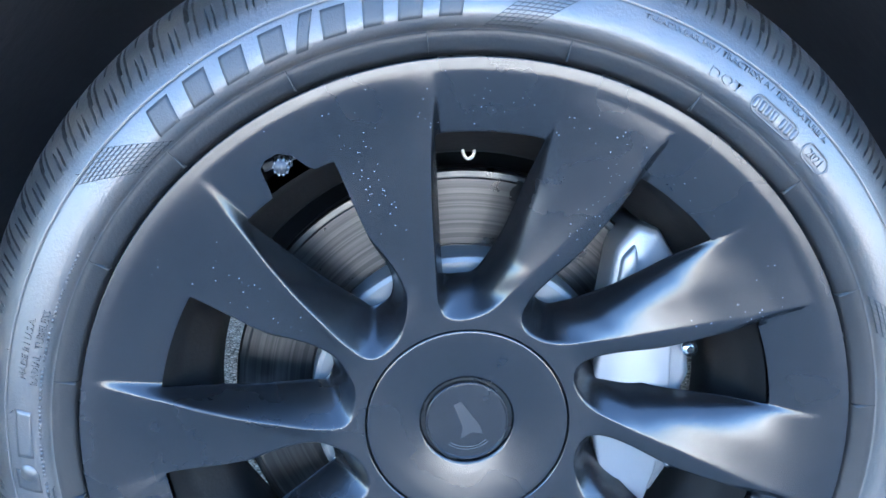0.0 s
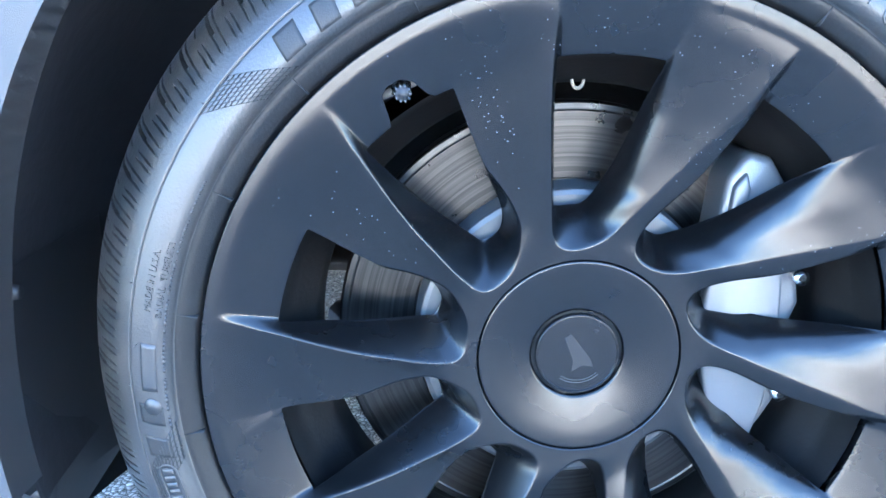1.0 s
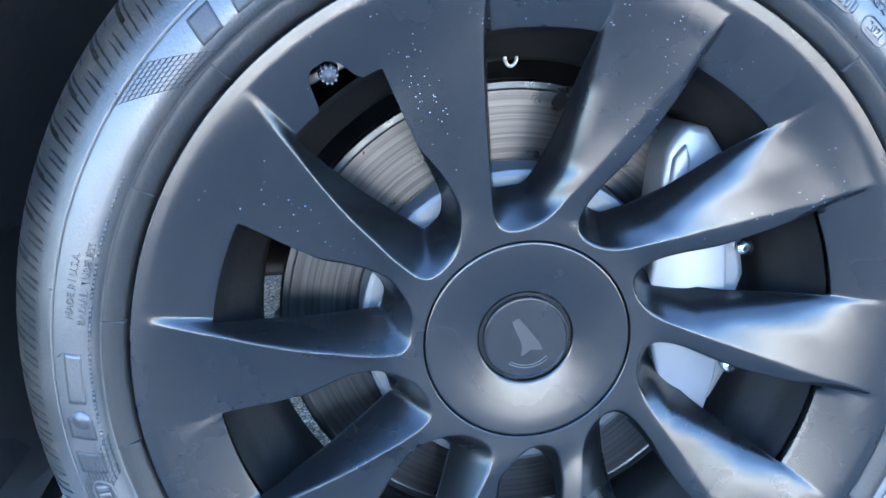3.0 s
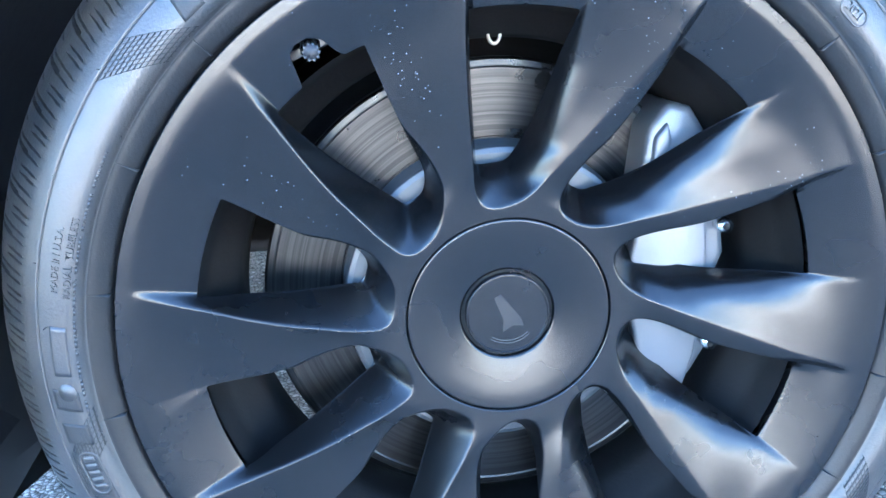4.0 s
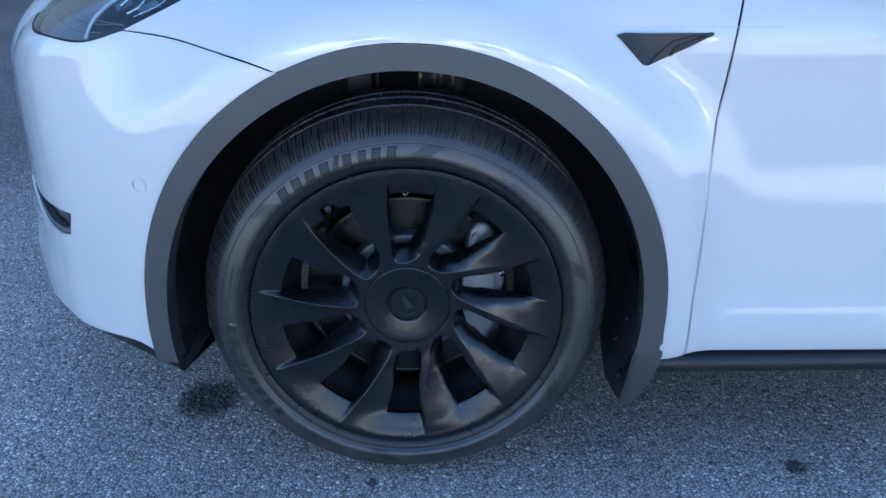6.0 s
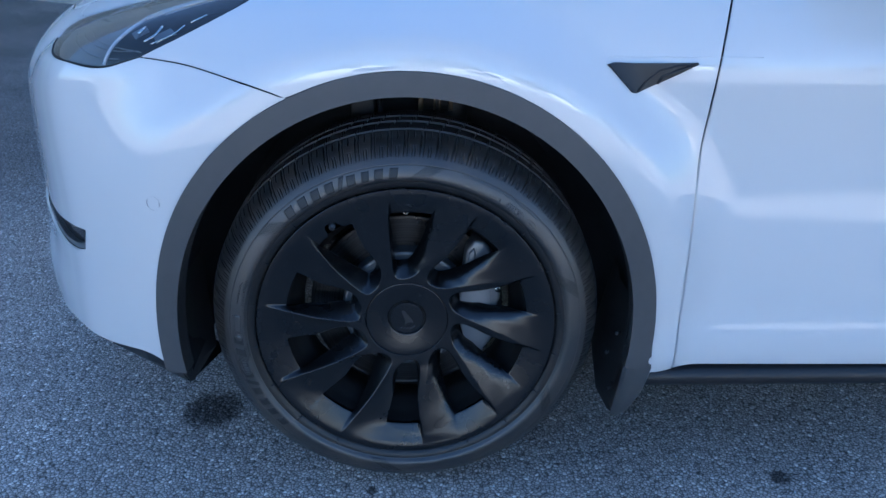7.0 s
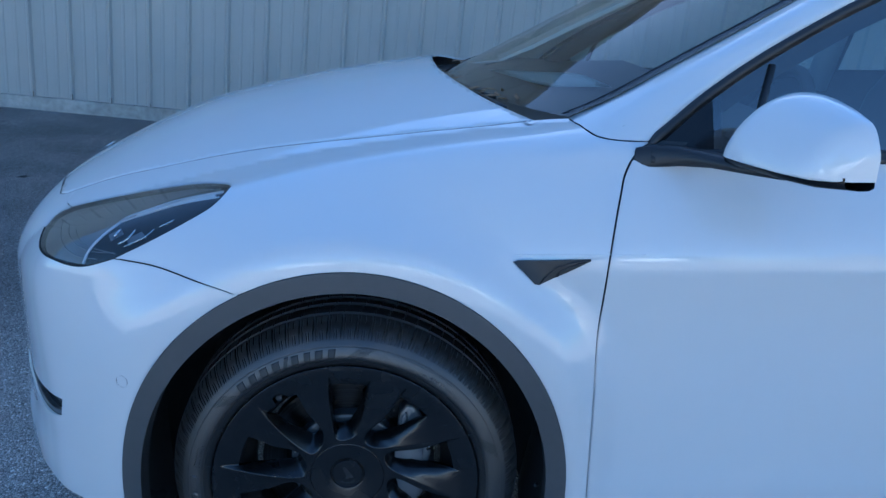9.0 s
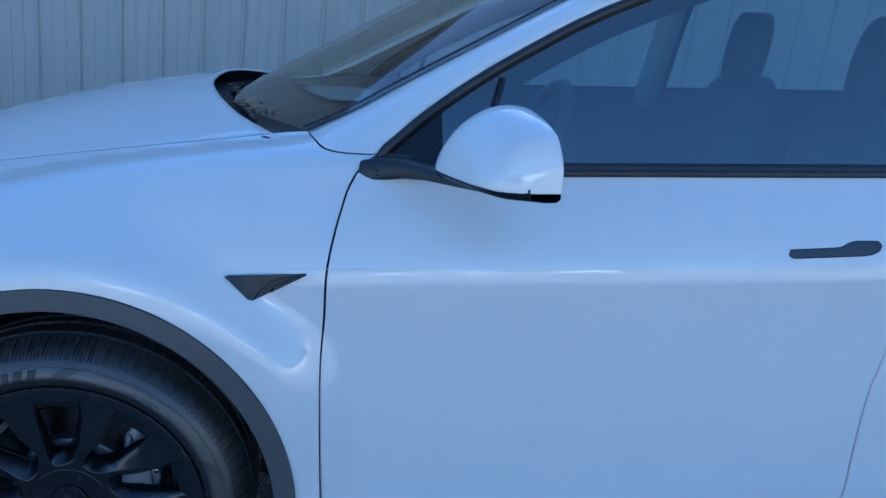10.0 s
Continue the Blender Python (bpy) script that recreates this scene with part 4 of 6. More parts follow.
            rows.append([(x, glass_y(lerp(0.985, ztop, j / 10)) + 0.008 + 0.004 * math.sin(math.pi * j / 10) * -1, lerp(0.985, ztop, j / 10)) for j in range(11)])
        add_grid(bm, rows)
        g = part("door_glass", fin(bm), GLASS, car, "blue-tinted front door glass")
        g.visible_shadow = False
        # fixed quarter pane and its bar
        bm = bmesh.new()
        rows = []
        for i in range(14):
            x = lerp(0.625, 0.752, i / 13)
            ztop = float(np.interp(x + 0.004, [float(SEALX(z)) for z in zs], zs)) - 0.008
            rows.append([(x, glass_y(lerp(1.0, max(ztop, 1.003), j / 5)) + 0.007, lerp(1.0, max(ztop, 1.003), j / 5)) for j in range(6)])
        add_grid(bm, rows)
        part("quarter_pane", fin(bm), GLOSS_BLACK, car, "dark gloss corner pane")
        bm = bmesh.new()
        tube([(0.805, glass_y(1.0) + 0.004, 1.0), (0.830, glass_y(1.08) + 0.004, 1.08), (0.860, glass_y(1.17) + 0.004, 1.17)], 0.008, 8, bm)
        part("pane_bar", fin(bm), MATT_BLACK, car)
        # B-pillar and rear side glass
        bm = bmesh.new()
        rows = [[(x, glass_y(z) + 0.002, z) for x in (1.725 + k, 1.76 + k, 1.81 + k)] for z, k in ((1.0, 0.0), (1.2, 0.01), (1.4, 0.03), (1.50, 0.05))]
        add_grid(bm, rows)
        part("door_pillar", fin(bm), GLOSS_BLACK, car, "black door pillar")
        bm = bmesh.new()
        rows = [[(x, glass_y(z) + 0.008, z) for z in np.linspace(0.985, max(1.02, 1.50 - 0.34 * max(0, (x - 2.2) / 1.0) ** 1.6), 8)] for x in np.linspace(1.79, 3.2, 24)]
        add_grid(bm, rows)
        g = part("rear_glass", fin(bm), GLASS, car, "tinted rear side glass")
        g.visible_shadow = False
        bm = bmesh.new()
        rows = []
        for x in np.linspace(1.66, 3.66, 24):
            z = 1.505 - 0.36 * max(0, (x - 2.2) / 1.2) ** 1.7
            rows.append([(x, CY - 0.50, z + 0.055 - 0.02 * max(0, x - 2.2)), (x, glass_y(z) - 0.0, z + 0.03), (x, glass_y(z) - 0.006, z)])
        add_grid(bm, rows)
        part("roof_rail", fin(bm), PAINT, car, "white roof side")
        # mirror on its arm
        build_mirror(car, mirror)
    # windscreen: from the near edge over a bowed middle to the far edge
    bm = bmesh.new()
    rows = []
    for p in scr:
        half = CY - p.y
        row = []
        for j in range(33):
            f = -1 + 2 * j / 32
            bow = (1 - f * f)
            u = (p.x - 0.466) / 1.15
            row.append((p.x - bow * lerp(0.235, 0.16, u), CY + f * half, p.z + bow * lerp(0.010, 0.075, u)))
        rows.append(row)
    add_grid(bm, rows)
    w = part("windscreen", bm, SCREEN, car, "raked smoked windscreen")
    w.visible_shadow = False
    bm = bmesh.new()
    rows = [[Vector(r[0]) + Vector((0.0, -0.004, 0.002)), Vector(r[0]) + Vector((0.004, 0.012, 0.003)), Vector(r[1]) * 0.55 + Vector(r[0]) * 0.45 + Vector((0.002, 0.0, 0.003))] for r in rows]
    add_grid(bm, rows)
    part("screen_border", bm, GLOSS_BLACK, car)
    # roof glass
    bm = bmesh.new()
    add_grid(bm, [[(x + 0.0, CY + f * lerp(0.475, 0.45, (x - 1.4) / 2.2), 1.565 - 0.36 * max(0, (x - 2.2) / 1.2) ** 1.7 * 1.0 - 0.05 * max(0, 1.75 - x) ** 1.0 * 1.2 - 0.012 * f * f) for f in np.linspace(-1, 1, 13)] for x in np.linspace(1.44, 3.66, 26)])
    part("roof_glass", bm, GLOSS_BLACK, car, "dark glass roof")
    # cowl: black scuttle between bonnet and screen, with wipers
    bm = bmesh.new()
    rows = []
    for j in range(25):
        f = -1 + 2 * j / 24
        y = CY + f * 0.66
        x0 = 0.198 + 0.20 * abs(f) ** 2.2
        rows.append([(x0 - 0.02, y, 1.060 - 0.02 * f * f), (x0 + 0.03, y, 1.040 - 0.01 * f * f), (x0 + 0.10, y, 1.048)])
    add_grid(bm, rows)
    part("cowl", bm, MATT_BLACK, car, "black plastic scuttle with fallen leaves")
    for k, (y0, y1) in enumerate(((0.42, 0.98), (1.00, 1.50))):
        arm = tube([(0.385 - 0.16 * (1 - abs(y - CY) / 0.7), y, 1.052 + 0.008 * math.sin(3 * (y - y0))) for y in np.linspace(y0, y1, 12)], 0.006, 8)
        part("wiper_arm", arm, MATT_BLACK, car, "black wiper arm")
        part("wiper_blade", tube([(0.40 - 0.17 * (1 - abs(y - CY) / 0.7), y, 1.060 + 0.004 * math.sin(3 * (y - y0))) for y in np.linspace(y0 + 0.1, y1 + 0.05, 12)], 0.004, 6), LINER, car)
    random.seed(11)
    for k in range(26):
        y = random.uniform(0.44, 1.30)
        x = 0.245 + 0.20 * (abs(y - CY) / 0.66) ** 2.2 + random.uniform(-0.02, 0.04)
        a = random.uniform(0, 6.28)
        l = random.uniform(0.012, 0.03)
        bm = bmesh.new()
        c, s = math.cos(a) * l, math.sin(a) * l
        zz = 1.064 + random.uniform(0, 0.012)
        pts = [(x - c, y - s, zz), (x - s * 0.3, y + c * 0.3, zz + 0.004), (x + c, y + s, zz + random.uniform(0, 0.01)), (x + s * 0.3, y - c * 0.3, zz + 0.001)]
        bm.faces.new([bm.verts.new(p) for p in pts])
        r = bmesh.ops.extrude_face_region(bm, geom=bm.faces[:])
        bmesh.ops.translate(bm, vec=(0, 0, 0.0008), verts=[v for v in r["geom"] if isinstance(v, bmesh.types.BMVert)])
        tagged(part("dry_leaf", bm, LEAF), "curled brown dry leaf lying on the black scuttle", "leaf", group="leaves on the scuttle")
    build_inside(car)


def build_mirror(car, mirror):
    f = (lambda b: flip_side(b)) if mirror else (lambda b: b)
    # housing: sections from the inner edge to the outer, nose forward, flat face behind
    nose = curve1([(0.0, 0.716), (0.12, 0.706), (0.35, 0.722), (0.55, 0.742), (0.8, 0.772), (0.93, 0.800), (1.0, 0.845)])
    rear = curve1([(0.0, 0.852), (0.5, 0.879), (1.0, 0.900)])
    tall = curve1([(0.0, 0.104), (0.1, 0.119), (0.25, 0.124), (0.5, 0.118), (0.75, 0.104), (0.9, 0.088), (1.0, 0.055)])
    foot = curve1([(0.0, 1.024), (0.5, 1.019), (1.0, 1.016)])

    def section(u):
        """Front outline of the housing at one place across, from the rear top over the nose to the rear bottom."""
        y = lerp(0.072, -0.122, u)
        xr, d, zb, h = float(rear(u)), float(rear(u) - nose(u)), float(foot(u)), float(tall(u))
        top = [(xr - d * math.sin(t) ** 1.12, y, zb + 1.10 * h * math.cos(t) ** 1.30 * (1 - 0.14 * (1 - math.sin(t)) ** 2)) for t in np.linspace(0, math.pi / 2, 24)]
        return [(xr + 0.002, y, top[0][2] - 0.006)] + top + [(lerp(float(nose(u)), xr, f), y, zb - 0.002) for f in (0.03, 0.3, 0.7, 1.0)]
    bm = bmesh.new()
    us = [0.0, 0.01, 0.03, 0.07, 0.13, 0.2, 0.3, 0.4, 0.5, 0.6, 0.7, 0.78, 0.85, 0.9, 0.94, 0.97, 0.99, 1.0]
    rows = [section(u) for u in us]
    for i_, shr in ((0, 0.80), (1, 0.92), (2, 0.98), (-1, 0.78), (-2, 0.90), (-3, 0.965)):
        c = Vector((float(rear(us[i_])), rows[i_][0][1], float(foot(us[i_]))))
        rows[i_] = [tuple(c + (Vector(p) - c) * shr) for p in rows[i_]]
    add_grid(bm, rows)
    bm.faces.new([bm.verts.new(p) for p in rows[0]])
    bm.faces.new([bm.verts.new(p) for p in rows[-1]][::-1])
    bmesh.ops.remove_doubles(bm, verts=bm.verts, dist=0.0003)
    bmesh.ops.recalc_face_normals(bm, faces=bm.faces)
    head = part("mirror_housing", f(soft(bm, 55)), PAINT, car, "glossy white door mirror housing")
    # dark skirt under it
    bm = bmesh.new()
    rows = []
    for u in us:
        y, xr, xn, zb = lerp(0.071, -0.121, u), float(rear(u)), float(nose(u)) + 0.004, float(foot(u)) - 0.002
        rows.append([(lerp(xr, xn, c), y, zb - d) for c, d in ((0.0, -0.008), (0.0, 0.010), (0.15, 0.0150), (0.5, 0.0155), (0.85, 0.0135), (1.0, 0.008), (1.025, -0.001), (1.02, -0.007))])
    add_grid(bm, rows)
    bmesh.ops.recalc_face_normals(bm, faces=bm.faces)
    part("mirror_skirt", f(bm), GLOSS_BLACK, head)
    bm = bmesh.new()
    add_grid(bm, [[(float(rear(u)) + 0.003, lerp(0.066, -0.116, u), float(foot(u)) + 0.004 + h * (float(tall(u)) - 0.016)) for h in (0, 0.5, 1.0)] for u in np.linspace(0.06, 0.95, 9)])
    part("mirror_glass", f(bm), MIRROR, head, "mirror glass")
    # arm from the door corner
    bm = bmesh.new()
    rows = []
    spine = [(0.575, 0.150, 0.996, 0.020, 0.010), (0.61, 0.146, 1.002, 0.021, 0.014), (0.655, 0.128, 1.006, 0.019, 0.020), (0.70, 0.080, 1.008, 0.014, 0.026), (0.755, 0.020, 1.006, 0.011, 0.034), (0.80, -0.02, 1.004, 0.009, 0.040)]
    for x, y, z, h, d in spine:
        ring = []
        for k in range(13):
            a = 2 * math.pi * k / 12
            ring.append((x + d * 0.6 * math.cos(a), y + d * 0.6 * math.cos(a) * 0.6 + 0.008 * math.sin(a), z + h * math.copysign(abs(math.sin(a)) ** 0.7, math.sin(a))))
        rows.append(ring)
    add_grid(bm, rows)
    bmesh.ops.recalc_face_normals(bm, faces=bm.faces)
    part("mirror_arm", f(bm), MATT_BLACK, head, "black mirror arm")
    bm = bmesh.new()
    loft_pair(bm, [(0.562, 0.150, 0.988), (0.575, 0.157, 1.008), (0.600, 0.170, 1.024), (0.63, 0.172, 1.028)], [(0.66, 0.150, 0.985), (0.66, 0.158, 1.0), (0.67, 0.164, 1.015), (0.68, 0.168, 1.026)], 4)
    for v in bm.verts:
        v.co.y -= 0.005
    bmesh.ops.recalc_face_normals(bm, faces=bm.faces)
    part("mirror_foot", f(bm), MATT_BLACK, head)


def build_inside(car):
    # dash, steering wheel, two front seats and the far trim, seen through the glass
    bm = bmesh.new()
    rows = []
    for y in np.linspace(0.20, 1.69, 16):
        d = abs(y - CY)
        rows.append([(0.285 + 0.20 * (d / 0.66) ** 2.2, y, 1.044), (0.52 + 0.05 * d, y, 1.052), (0.70, y, 1.055 - 0.02 * d), (0.95, y, 1.045), (1.02, y, 1.02), (1.03, y, 0.93), (0.98, y, 0.75)])
    add_grid(bm, rows)
    part("dashboard", bm, INNER, car, "dark dashboard")
    bm = bmesh.new()
    loft_pair(bm, [(0.385, 1.17, 1.059), (0.42, 1.00, 1.062), (0.46, 0.86, 1.061), (0.50, 0.75, 1.060)], [(0.62, 1.03, 1.066), (0.632, 0.93, 1.071), (0.648, 0.82, 1.068), (0.662, 0.72, 1.064)], 4)
    bmesh.ops.solidify(bm, geom=bm.faces[:], thickness=0.002)
    tagged(part("paper_sheet", bm, PAPER), "pale blue paper sheet lying on the dark dashboard", "paper")
    w = bmesh.new()
    ring = [(1.02 + 0.03 * math.cos(a) * 0.35 + 0.09 * math.sin(a) * 0.35, 0.585 + 0.180 * math.cos(a), 0.955 + 0.170 * math.sin(a)) for a in np.linspace(0, 2 * math.pi, 41)]
    ring = [(1.01 + 0.42 * (p[2] - 0.955), p[1], p[2]) for p in ring]
    tube(ring, 0.016, 10, w)
    sw = part("steering_wheel", w, INNER, car, "black steering wheel")
    part("wheel_spoke", block((0.99, 0.42, 0.93), (1.015, 0.75, 0.98), 0.008), INNER, sw)
    for y in (0.575, 1.315):
        seat = part("seat_back", seat_shell([(1.77, 0.57, 0.24), (1.81, 0.75, 0.25), (1.87, 0.95, 0.245), (1.915, 1.045, 0.205), (1.93, 1.085, 0.15), (1.94, 1.100, 0.08)], y, 0.055), INNER, car, "black leather front seat")
        part("headrest", seat_shell([(1.905, 1.075, 0.080), (1.91, 1.12, 0.100), (1.92, 1.19, 0.106), (1.93, 1.25, 0.098), (1.936, 1.285, 0.078), (1.938, 1.304, 0.050), (1.938, 1.311, 0.012)], y, 0.045), INNER, seat)
        part("seat_cushion", block((1.22, y - 0.25, 0.50), (1.78, y + 0.25, 0.66), 0.05), INNER, seat)
        for dy in (-0.05, 0.05):
            part("headrest_post", rod((1.91, y + dy, 1.07), (1.92, y + dy, 1.16), 0.007, 10), CHROME, seat)
    bm = bmesh.new()
    add_grid(bm, [[(x, 1.70, z) for z in (0.35, 0.7, 0.95, 1.01)] for x in (0.62, 1.2, 1.8, 2.6)])
    part("far_door_trim", bm, INNER, car)
    part("belt_upright", tube([(1.71, 1.69, 0.95), (1.735, 1.655, 1.12), (1.76, 1.60, 1.32), (1.80, 1.54, 1.50)], 0.045, 12), INNER_PALE, car, "pale door pillar trim")
    bm = bmesh.new()
    add_grid(bm, [[(x, y, 0.30) for y in (0.1, 0.5, 0.945, 1.4, 1.79)] for x in (0.5, 1.5, 2.5, 3.5)])
    part("cabin_floor", bm, LINER, car)
    part("rear_seat", seat_shell([(2.62, 0.55, 0.66), (2.70, 0.80, 0.66), (2.78, 1.02, 0.64), (2.80, 1.10, 0.55)], CY, 0.06), INNER, car, "black rear bench")
    bm = bmesh.new()
    tube([(1.20, CY, 1.47), (1.23, CY, 1.42)], 0.010, 8, bm)
    block((1.20, CY - 0.12, 1.36), (1.235, CY + 0.12, 1.43), 0.012, bm)
    part("inner_mirror", bm, MATT_BLACK, car, "black rear-view mirror")


def seat_shell(secs, y, thick):
    bm = bmesh.new()
    rows = []
    for x, z, half in secs:
        row = []
        for k in range(17):
            a = 2 * math.pi * k / 16
            row.append((x + thick * math.copysign(abs(math.cos(a)) ** 0.7, math.cos(a)), y + half * math.copysign(abs(math.sin(a)) ** 0.5, math.sin(a)), z))
        rows.append(row)
    add_grid(bm, rows)
    bm.faces.new([bm.verts.new(p) for p in rows[0][:-1]])
    bm.faces.new([bm.verts.new(p) for p in rows[-1][:-1]])
    bmesh.ops.remove_doubles(bm, verts=bm.verts, dist=0.0005)
    bmesh.ops.recalc_face_normals(bm, faces=bm.faces)
    return bm


# added shell whose near-black colour shades the shut lines; no light falls through
def build_shell(car):
    for mirror in (False, True):
        a = np.arange(-1.26, 3.8, 0.05)
        e = np.arange(-0.36, 0.50, 0.04)
        A, E = np.meshgrid(a, e, indexing="ij")
        top = np.arctan2(0.99 - PIV_Z, CY - 0.15)
        E2 = np.where(A > 0.72, np.minimum(E, top - 0.02), E)
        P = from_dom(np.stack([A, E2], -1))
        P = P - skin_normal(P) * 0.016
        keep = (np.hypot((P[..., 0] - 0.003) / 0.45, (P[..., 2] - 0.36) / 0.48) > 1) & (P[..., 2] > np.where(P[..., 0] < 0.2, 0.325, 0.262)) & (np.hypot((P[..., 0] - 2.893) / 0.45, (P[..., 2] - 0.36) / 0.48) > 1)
        if mirror:
            P[..., 1] = 2 * CY - P[..., 1]
        bm = bmesh.new()
        V = [[bm.verts.new(P[i, j]) for j in range(len(e))] for i in range(len(a))]
        for i in range(len(a) - 1):
            for j in range(len(e) - 1):
                if keep[i, j] and keep[i + 1, j] and keep[i, j + 1] and keep[i + 1, j + 1]:
                    bm.faces.new((V[i][j], V[i + 1][j], V[i + 1][j + 1], V[i][j + 1]))
        bmesh.ops.delete(bm, geom=[v for v in bm.verts if not v.link_faces], context="VERTS")
        part("shut_line_backing", bm, GAP, car)


CAR = build_car()
build_glasshouse(CAR)
build_shell(CAR)
part("underfloor", block((0.45, 0.25, 0.20), (3.50, 1.64, 0.23)), LINER, CAR)
# unseen block added under the bonnet to stop light leaking over the tyre
part("bay_light_block", block((-0.58, 0.42, 0.50), (0.42, 1.47, 0.80)), LINER, CAR)
part("front_tray", block((-0.62, 0.70, 0.215), (0.44, 1.19, 0.235)), LINER, CAR)


# ---- the place: lot, long shed behind, assumed sunlit side across ----
def ground_z(x, y):
    """Level round the car; sloped along the shed to fit the camera's view."""
    return -0.09 * max(-4.5, min(5.0, x + 2.85)) * float(smoothstep(2.6, 6.6, y)) * float(smoothstep(40, 20, y))


xs = sorted({-150.0, -90.0, -50.0, -30.0, *[-20 + 0.8 * i for i in range(51)], 30.0, 50.0, 90.0, 150.0})
ys = sorted({-150.0, -90.0, -60.0, -40.0, -20.0, -10.0, *[-5 + 0.5 * i for i in range(28)], 12.0, 20.0, 40.0, 90.0, 150.0})
bm = bmesh.new()
add_grid(bm, [[(x, y, ground_z(x, y)) for x in xs] for y in ys])
bmesh.ops.recalc_face_normals(bm, faces=bm.faces)
for f in bm.faces:
    if f.normal.z < 0:
        f.normal_flip()
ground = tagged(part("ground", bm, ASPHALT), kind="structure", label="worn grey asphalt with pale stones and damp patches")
WALL_Y = 6.75
SHED = 6.0            # assumed height of its eaves, out of view, set for the shade it casts
RIB = 0.372


def siding_panel():
    """One sheet of ribbed steel between two high ribs, with two low flutes."""
    prof = [(0.0, 0.0), (0.018, -0.030), (0.034, -0.030), (0.052, 0.0), (0.140, 0.0), (0.150, -0.005), (0.162, -0.005), (0.172, 0.0), (0.252, 0.0), (0.262, -0.005), (0.274, -0.005), (0.284, 0.0), (RIB, 0.0)]
    bm = bmesh.new()
    add_grid(bm, [[(x, y, z) for x, y in prof] for z in (0.12, 1.2, 3.0, SHED)])
    add_grid(bm, [[(x, 0.012, z) for x in (0.0, RIB)] for z in (0.12, SHED)])
    bm.normal_update()
    me = bpy.data.meshes.new("siding_panel")
    bm.to_mesh(me)
    bm.free()
    me.materials.append(STEEL)
    return me


wall = tagged(part("wall_back", block((-30, WALL_Y + 0.02, -2.5), (34, WALL_Y + 0.3, SHED)), STEEL), kind="structure", label="long pale ribbed steel wall of a shed")
tagged(part("foundation", block((-30, WALL_Y - 0.035, -2.5), (34, WALL_Y + 0.018, 0.118), 0.006), CONCRETE, wall), kind="structure", label="stained concrete footing under the steel wall")
sheet = siding_panel()
for k in range(-56, 60):
    o = new("siding_panel", sheet)
    o.location = (-2.735 + k * RIB - 0.026, WALL_Y, 0.0)
    o.parent = wall
random.seed(3)
for k in range(-20, 20):
    bm = block((-0.012, -0.028, 0.118), (0.014, 0.004, 0.118 + random.uniform(0.03, 0.07)), 0.003)
    o = part("rib_closure", bm, RUST, wall)
    o.location = (-2.735 + k * RIB, WALL_Y, 0.0)
part("shed_roof", block((-30, WALL_Y - 0.1, SHED), (34, WALL_Y + 14, SHED + 0.25)), STEEL, wall)
for x in (-30, 33.7):
    part("shed_end", block((x, WALL_Y + 0.3, 0), (x + 0.3, WALL_Y + 14, SHED)), STEEL, wall)


PIVOT = Matrix.Translation((-3.4, WALL_Y, 0.12))
RAISE = Matrix.Translation((0, 0, 0.06))
wall.matrix_world = RAISE @ PIVOT @ Matrix.Rotation(radians(5.0), 4, "Y") @ PIVOT.inverted()


# loose stones that catch the light
random.seed(9)
bm = bmesh.new()
for k in range(900):
    x, y = random.uniform(-1.6, 1.9), random.uniform(-0.7, 1.6)
    s = random.choice((0.0012, 0.0016, 0.0022, 0.003))
    bmesh.ops.create_icosphere(bm, subdivisions=1, radius=s, matrix=Matrix.Translation((x, y, s * 0.5)) @ Matrix.Rotation(random.uniform(0, 3), 4, "Z") @ Matrix.Diagonal((1.3, 0.9, 0.7, 1)))
tagged(part("grit", bm, GRIT, smooth=False), "pale loose grit scattered on the asphalt", "grit", kind="stuff")

# assumed sunny side of the lot, out of view: added to shape the paint's reflections
for x0, x1, h in ((-46, -19, 4.2), (-12, 13, 3.4), (21, 52, 4.6)):
    across = tagged(part("building_across", block((x0, -38, 0), (x1, -34, h)), WHITE_WALL if x0 == -12 else TAN), kind="structure", label="assumed low white building in the sun across the lot, for reflections" if x0 == -12 else "assumed low tan building in the sun across the lot, for reflections")
    for k in range(int((x1 - x0) / 6.6)):
        part("window_pane", block((x0 + 2 + k * 6.6, -34.02, 1.0), (x0 + 4.6 + k * 6.6, -33.97, 2.6)), GLOSS_BLACK, across)


